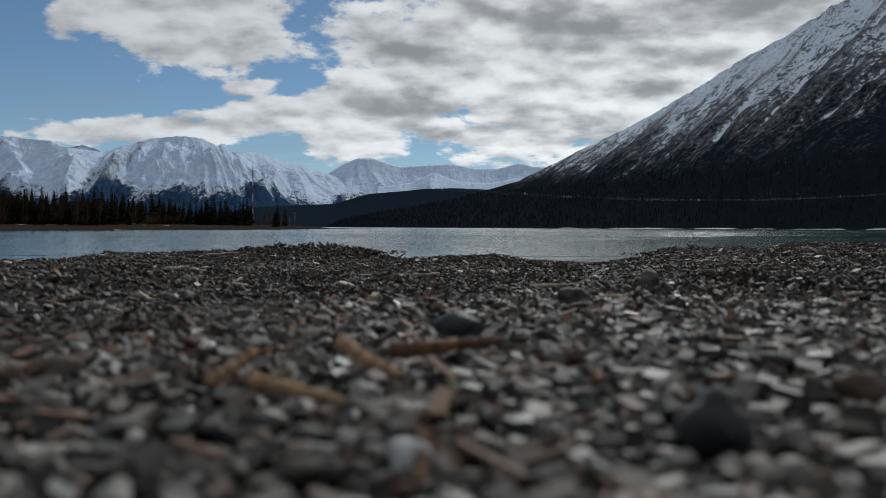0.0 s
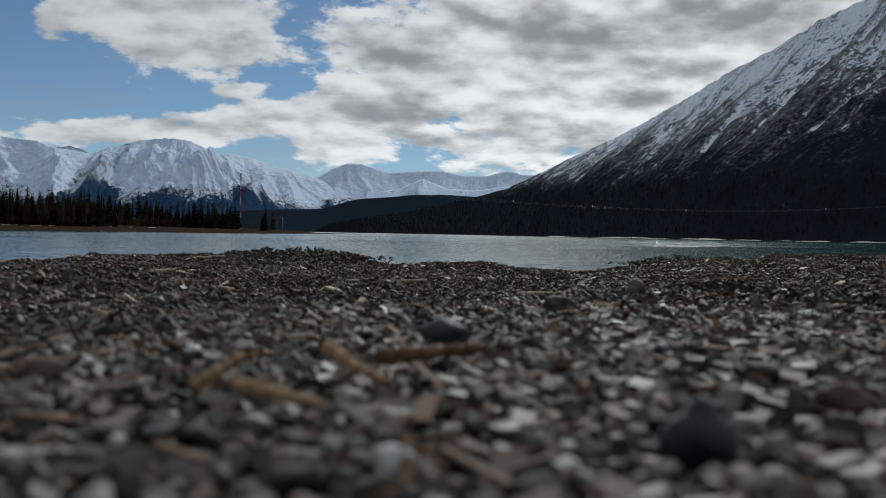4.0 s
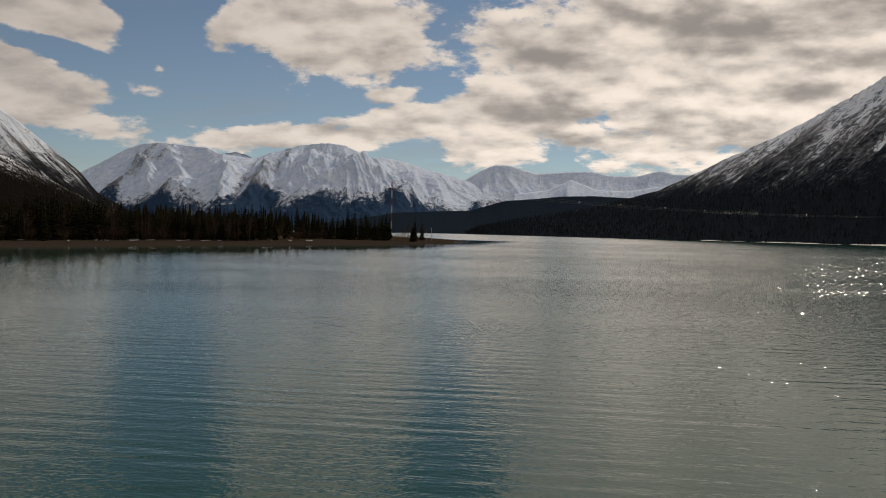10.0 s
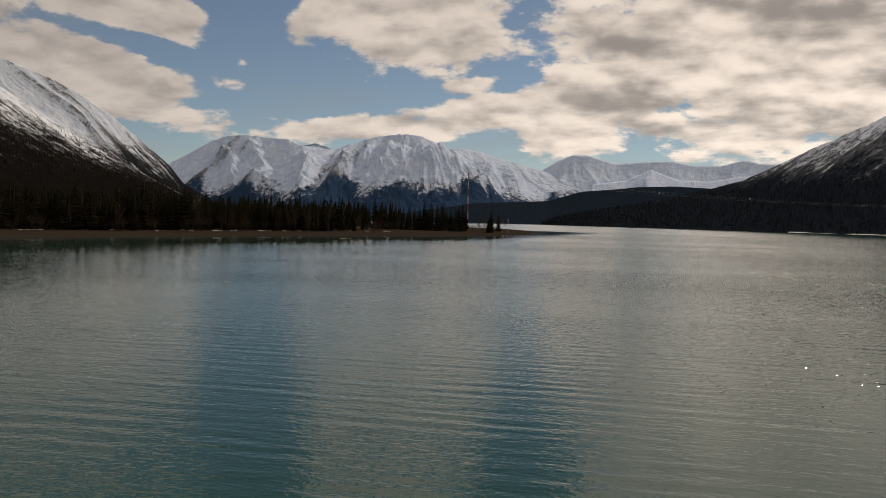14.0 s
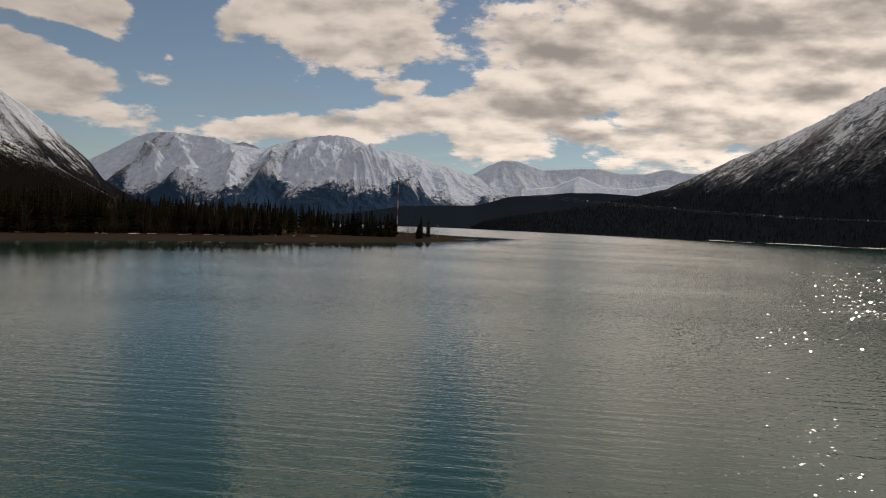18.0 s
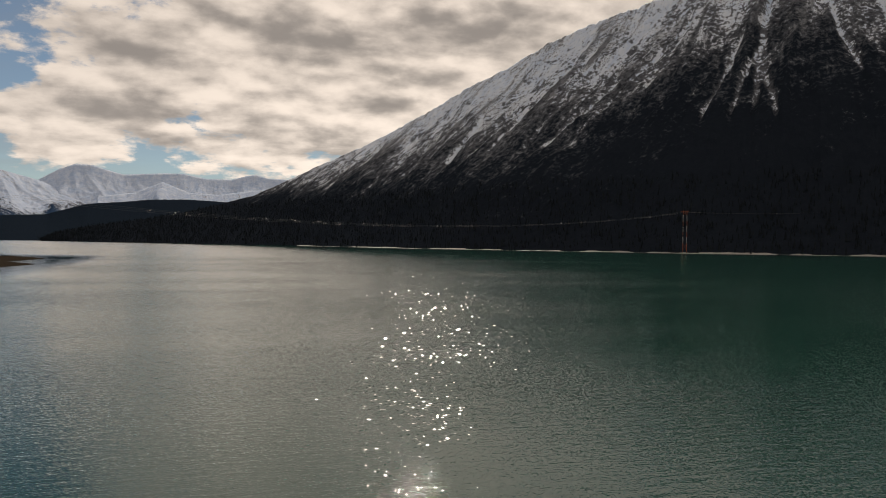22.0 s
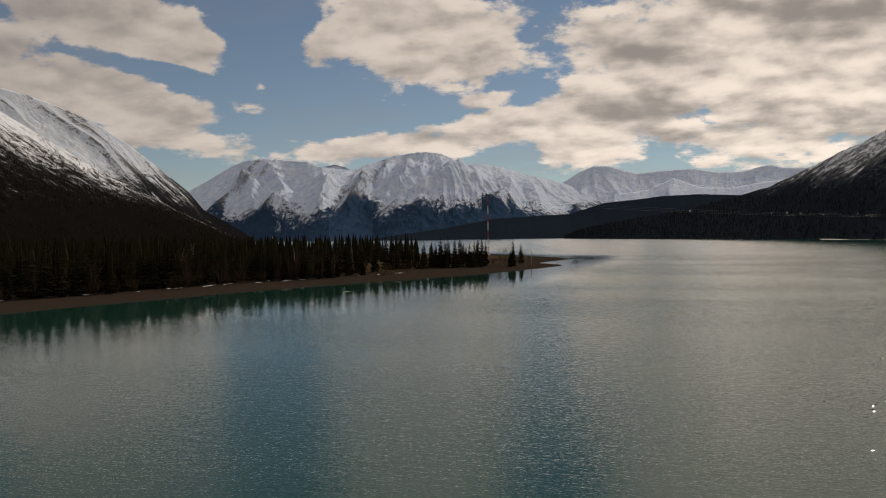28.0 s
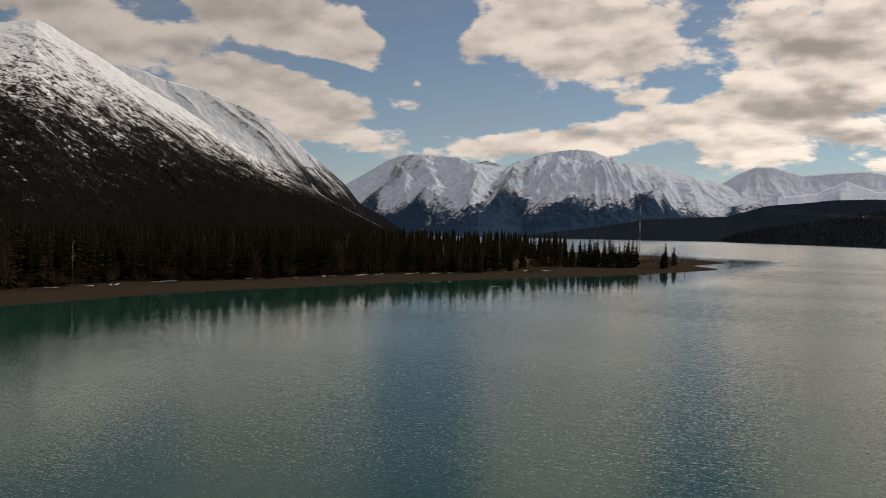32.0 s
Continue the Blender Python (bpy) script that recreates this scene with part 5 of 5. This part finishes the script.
for spec in [(1.2, 0.93, 0.055, DARK, "rounded black stone lying on the gravel"), (16.1, 0.86, 0.030, DARK, "small black stone on the gravel"),
             (18.6, 0.43, 0.040, DARK, "blunt black stone on the gravel", 1.4), (-15.8, 0.83, 0.020, PALE, "small pale quartz stone", 1.5), (-2.4, 0.37, 0.022, PALE, "squarish pale stone on the gravel", 1.3),
             (22, 0.75, 0.035, M["stone"], "flat grey stone on the gravel"), (27, 0.6, 0.04, M["stone"], "flat grey stone on the gravel"), (5, 0.62, 0.03, M["stone"], "flat grey stone on the gravel"),
             (-25, 0.7, 0.032, M["stone"], "flat grey stone on the gravel"), (9, 1.5, 0.06, M["stone"], "flat grey stone on the gravel"), (-9, 1.9, 0.05, DARK, "rounded black stone lying on the gravel"),
             (14, 2.1, 0.07, M["stone"], "flat grey stone on the gravel"), (-15.5, 3.9, 0.05, PALE, "pale stone among the dark gravel"), (24, 3.2, 0.08, M["stone"], "flat grey stone on the gravel"),
             (10.5, 6.0, 0.11, DARK, "rounded black stone lying on the gravel"), (5.6, 6.4, 0.10, DARK, "rounded black stone lying on the gravel")]:
    lone_stone(*spec)


def stick(az, r, length, thick, turn, mat, label, lift=0.01, pitch=3, name="stick"):
    """A crooked stick with a couple of snapped side twigs."""
    x, y = r * math.sin(radians(az)), r * math.cos(radians(az))
    rr = random.Random(int(az * 31 + r * 77))
    ob = new("driftwood_stick")
    ob.matrix_basis = Matrix.Translation((x, y, beach_z(x, y) + lift + thick * 0.5)) @ pose(0, 0, 0, 0, -pitch, turn)
    bm = bmesh.new()
    p = Vector((-length / 2, 0, 0))
    for k in range(5):
        q = p + Vector((length / 5, rr.uniform(-0.08, 0.08) * length, rr.uniform(-0.015, 0.02) * length))
        rod(bm, p, q, thick * (0.55 - 0.05 * k), thick * (0.5 - 0.05 * k), 7)
        p = q
    part("shaft", finish(bm, "shaft", mat, True), ob)
    if length > 0.12:
        bm = bmesh.new()
        rod(bm, (0, 0, 0), (length * 0.12, length * 0.10, length * 0.04), thick * 0.3, thick * 0.15, 5)
        part("side_twig", finish(bm, "side_twig", mat, True), ob)
    return tagged(ob, label, "stick", "sticks on the beach")


PALEWOOD, RED = M["driftwood"], M["rustwood"]
TAN = material("tan_bark", plain((0.20, 0.115, 0.055), (0.40, 0.26, 0.14), 40.0, 0.75, 0.003, 0.1))
for spec in [(-5.2, 0.56, 0.05, 0.010, -15, TAN, "short tan stick lying on the gravel", 0.022, -27), (-14.4, 0.55, 0.036, 0.010, 20, TAN, "short tan stick lying on the gravel", 0.020, 34),
             (-10.2, 0.47, 0.055, 0.009, -12, TAN, "chunk of brown bark on the gravel", 0.016, -12), (0.2, 0.64, 0.085, 0.013, 4, RED, "red-brown sliver of wood on the gravel", 0.018),
             (-12, 0.72, 0.04, 0.007, 5, RED, "red-brown sliver of wood on the gravel"), (-34, 0.55, 0.06, 0.01, 40, PALEWOOD, "short tan stick lying on the gravel"),
             (10.8, 0.58, 0.025, 0.006, 60, RED, "orange-brown leaf curl on the gravel"), (19, 0.60, 0.02, 0.006, 20, RED, "orange-brown leaf curl on the gravel"),
             (-13.6, 5.2, 0.26, 0.013, 40, PALEWOOD, "crooked pale stick on the dark gravel"), (-25.5, 4.5, 0.22, 0.011, 30, PALEWOOD, "thin bent pale stick on the gravel"),
             (-18.2, 3.9, 0.10, 0.016, 10, PALEWOOD, "pale chip of driftwood on the gravel"), (-17.8, 3.35, 0.08, 0.018, 30, PALEWOOD, "pale chip of driftwood on the gravel"),
             (-23, 3.2, 0.25, 0.015, -20, PALEWOOD, "thin bent pale stick on the gravel"), (-3, 3.0, 0.3, 0.014, -12, PALEWOOD, "thin bent pale stick on the gravel"),
             (-15, 6.6, 0.25, 0.02, 10, PALEWOOD, "thin bent pale stick on the gravel"), (27.5, 8.9, 0.6, 0.035, 3, M["bark"], "brown waterlogged branch at the water's edge"),
             (31.5, 8.9, 0.7, 0.04, -4, M["bark"], "brown waterlogged branch at the water's edge"), (7.5, 2.2, 0.12, 0.012, -30, PALEWOOD, "short tan stick lying on the gravel"),
             (12, 1.7, 0.08, 0.01, 15, PALEWOOD, "short tan stick lying on the gravel"), (20, 2.6, 0.2, 0.02, -25, RED, "brown twig on the gravel")]:
    stick(*spec)
# upright twigs on the crest
for az, r, tall in [(-5.2, 6.9, 0.10), (-11, 6.8, 0.07), (-9.5, 7.0, 0.09), (11.4, 8.6, 0.16), (-3.0, 7.2, 0.06)]:
    x, y = r * math.sin(radians(az)), r * math.cos(radians(az))
    bm = bmesh.new()
    rod(bm, (0, 0, -0.03), (0.01, 0, tall * 0.6), 0.008, 0.006, 5)
    rod(bm, (0.01, 0, tall * 0.6), (0.05, 0.01, tall), 0.006, 0.003, 5)
    rod(bm, (0.0, 0, tall * 0.4), (-0.04, 0.01, tall * 0.8), 0.005, 0.002, 5)
    tagged(part("dry_twig", finish(bm, "dry_twig", M["twigs"], True), None, "", Matrix.Translation((x, y, beach_z(x, y)))), "thin dry twig standing up from the beach crest", "twig", "twigs on the crest")


def clump_mesh(seed):
    """A low tangle of rotted twigs and roots."""
    r = random.Random(seed)
    bm = bmesh.new()
    for k in range(260):
        c = Vector((r.gauss(0, 0.30), r.gauss(0, 0.2), 0))
        c.z = 0.13 * math.exp(-(c.x / 0.33) ** 2 - (c.y / 0.24) ** 2) * r.uniform(0.1, 1.0)
        d = Vector((r.gauss(0, 1), r.gauss(0, 1), r.gauss(0, 0.5))).normalized() * r.uniform(0.015, 0.05) * r.choice((1, 1, 1, 1.8))
        rod(bm, c - d, c + d, r.uniform(0.008, 0.022), r.uniform(0.004, 0.014), 5)
    return finish(bm, "wrack_clump", M["wrack"], True)


CLUMPS = [clump_mesh(s) for s in range(4)]
for az, r, size in [(-13.0, 7.1, 0.6), (-11.1, 7.2, 0.8), (-9.3, 7.15, 0.9), (-7.6, 7.2, 0.75), (-5.9, 7.25, 0.6), (-4.1, 7.3, 0.4), (-2.0, 7.2, 0.35), (-15.2, 7.2, 0.4),
                    (-17, 7.1, 0.4), (-22, 7.1, 0.4), (3.0, 7.0, 0.35), (15.6, 7.3, 0.7), (17.0, 7.2, 0.6), (18.6, 7.2, 0.45), (22.5, 7.1, 0.4), (8.2, 6.2, 0.45), (11.6, 5.6, 0.4)]:
    x, y = r * math.sin(radians(az)), r * math.cos(radians(az))
    tagged(part("wrack_clump", rnd.choice(CLUMPS), None, "", Matrix.Translation((x, y, beach_z(x, y) - 0.01)) @ pose(0, 0, 0, 0, 0, rnd.uniform(-40, 40)) @ Matrix.Scale(size * 0.72, 4)),
           "dark tangled clump of rotted twigs on the beach crest", "wrack", "wrack clumps on the crest", "stuff")


def litter(name, count, where, lo, hi, thick, mat, label, category):
    """Joined small flat scraps; where gives their places."""
    x, y = where(count)
    count = len(x)
    z = beach(x, y)
    vs, fs = [], []
    cube = np.array([(i, j, k) for k in (-0.5, 0.5) for j in (-0.5, 0.5) for i in (-0.5, 0.5)])
    quads = np.array([(0, 2, 3, 1), (4, 5, 7, 6), (0, 1, 5, 4), (2, 6, 7, 3), (0, 4, 6, 2), (1, 3, 7, 5)])
    length = RNG.uniform(lo, hi, count)
    t, tilt = RNG.uniform(0, math.tau, count), RNG.normal(0, 0.4, count)
    p = cube[None] * np.stack([length, length * RNG.uniform(0.06, 0.4, count), np.full(count, thick)], -1)[:, None]
    X, Y, Z = p[..., 0], p[..., 1], p[..., 2]
    X, Z = X * np.cos(tilt)[:, None] - Z * np.sin(tilt)[:, None], X * np.sin(tilt)[:, None] + Z * np.cos(tilt)[:, None]
    X, Y = X * np.cos(t)[:, None] - Y * np.sin(t)[:, None], X * np.sin(t)[:, None] + Y * np.cos(t)[:, None]
    verts = np.stack([X + x[:, None], Y + y[:, None], Z + (z + 0.006 + length * 0.12)[:, None]], -1).reshape(-1, 3)
    faces = (quads[None] + (np.arange(count) * 8)[:, None, None]).reshape(-1, 4)
    return tagged(part(name, mesh_of(name, verts, faces, mat, False)), label, category, kind="stuff")


def fan(r0, r1):
    def where(count):
        a, r = np.radians(RNG.uniform(-38, 38, count)), np.sqrt(RNG.uniform(r0 * r0, r1 * r1, count))
        return r * np.sin(a), r * np.cos(a)
    return where


def crest(count):
    x = RNG.uniform(-6.5, 6.5, count)
    x[: count // 2] = RNG.normal(-0.95, 0.45, count // 2)
    x[count // 2: count * 3 // 4] = RNG.normal(1.05, 0.45, count * 3 // 4 - count // 2)
    return x, np.sqrt(np.maximum(7.25 ** 2 - x * x, 9)) + RNG.normal(0, 0.25, count) + 0.5 * np.exp(-((x - 1.05) / 0.5) ** 2)


litter("leaf_litter", 1400, fan(0.3, 3.0), 0.008, 0.035, 0.002, RED, "scattered red-brown leaf and bark scraps", "leaf litter")
litter("leaf_litter", 9000, fan(2.5, 9.0), 0.010, 0.032, 0.004, RED, "scattered red-brown leaf and bark scraps", "leaf litter")
litter("wood_scraps", 700, fan(1.5, 9.0), 0.02, 0.08, 0.005, PALEWOOD, "scattered pale splinters of driftwood", "wood scraps")


def heaps(count):
    """Ragged patches of debris between the gravel and the crest, thicker to the right."""
    x, y = RNG.uniform(-5, 4.5, count * 8), RNG.uniform(3.2, 8.2, count * 8)
    ok = np.flatnonzero(fbm(x * 1.3, y * 1.8, 4, 0.6, 21) + 0.02 * x > 0.52)[:count]
    return x[ok], y[ok]


def near_patches(count):
    """Dark patches of scraps on the gravel close to the take-off spot."""
    x, y = fan(1.0, 4.2)(count * 6)
    ok = np.flatnonzero(fbm(x * 2.2 + 5, y * 1.3, 4, 0.6, 25) + 0.02 * x > 0.52)[:count]
    return x[ok], y[ok]


def gully(count):
    y = 2.9 + 3.0 * RNG.random(count) ** 2
    return 0.72 + 0.14 * (y - 3.5) + 0.06 * np.sin(y * 4) + RNG.normal(0, 0.11, count), y


litter("wrack", 15000, near_patches, 0.008, 0.034, 0.004, M["wrack"], "dark rotted scraps in patches on the gravel", "wrack")
litter("wrack", 17000, heaps, 0.010, 0.038, 0.006, M["wrack"], "dark rotted wrack and humus strewn over the gravel", "wrack")
litter("leaf_litter", 6000, heaps, 0.010, 0.03, 0.004, M["rustwood"], "brown leaf and bark debris in patches on the gravel", "leaf litter")
litter("wash_pebbles", 1300, gully, 0.012, 0.036, 0.012, M["pale_shingle"], "pale washed pebbles lying in a small gully", "pebbles")
litter("wrack", 8000, crest, 0.012, 0.05, 0.006, M["wrack"], "dark tangled wrack along the beach crest", "wrack")

# ---- trees on the far slopes ----
slope = bpy.data.objects["steep_mountain"]


def far_spruces(name, target, az0, az1, depth, count, tall, label, look="hazy_needles", low=-0.5):
    """Small trees standing on a mountain's mesh, joined."""
    me = target.data
    co = np.empty(len(me.vertices) * 3, np.float32)
    me.vertices.foreach_get("co", co)
    co = co.reshape(-1, 3)
    bear = np.degrees(np.arctan2(co[:, 0], co[:, 1]))
    ok = np.flatnonzero((bear > az0) & (bear < az1) & (co[:, 2] > low) & (co[:, 2] < depth))
    picks = RNG.choice(ok, count)
    spots = [(co[i, 0] + RNG.normal(0, 4), co[i, 1] + RNG.normal(0, 4), co[i, 2] - 0.5, RNG.uniform(0, 6.28), RNG.uniform(0.6, 1.1) * tall / 10, 1.0) for i in picks]
    return tagged(join_copies(name, spots, CONES, M[look]), label, "forest", kind="stuff")


CONES = []
for seed in range(3):
    r = random.Random(seed)
    vs, fs = [], []
    for z0, z1, w in ((0.5, 6.6, 1.7), (4.2, 10.0, 1.0)):
        i = len(vs)
        vs += [(w * r.uniform(0.7, 1.2) * math.cos(k * math.tau / 5), w * r.uniform(0.7, 1.2) * math.sin(k * math.tau / 5), z0 + r.uniform(-0.5, 0.5)) for k in range(5)] + [(0, 0, z1)]
        fs += [(i + k, i + (k + 1) % 5, i + 5) for k in range(5)]
    CONES.append((np.array(vs, np.float32), np.array(fs, np.int32)))
tagged(join_copies("far_woods", [(x, y, z - 0.3, rnd.uniform(0, 6.28), rnd.uniform(0.75, 1.2), 1.0) for (x, y), z in zip(back, back_z)], CONES, M["needles"]),
       "dark spruce forest on the flat land behind the shore", "forest", kind="stuff")
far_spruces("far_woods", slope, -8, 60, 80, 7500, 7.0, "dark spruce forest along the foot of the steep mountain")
far_spruces("far_woods", bpy.data.objects["sunny_mountain"], -62, -29, 130, 1700, 6.5, "spruce and scrub on the lower slope of the sunny mountain", "needles")
far_spruces("far_scrub", bpy.data.objects["sunny_mountain"], -62, -33, 175, 1500, 5.0, "scattered dark scrub up to the snow of the sunny mountain", "needles", 60)
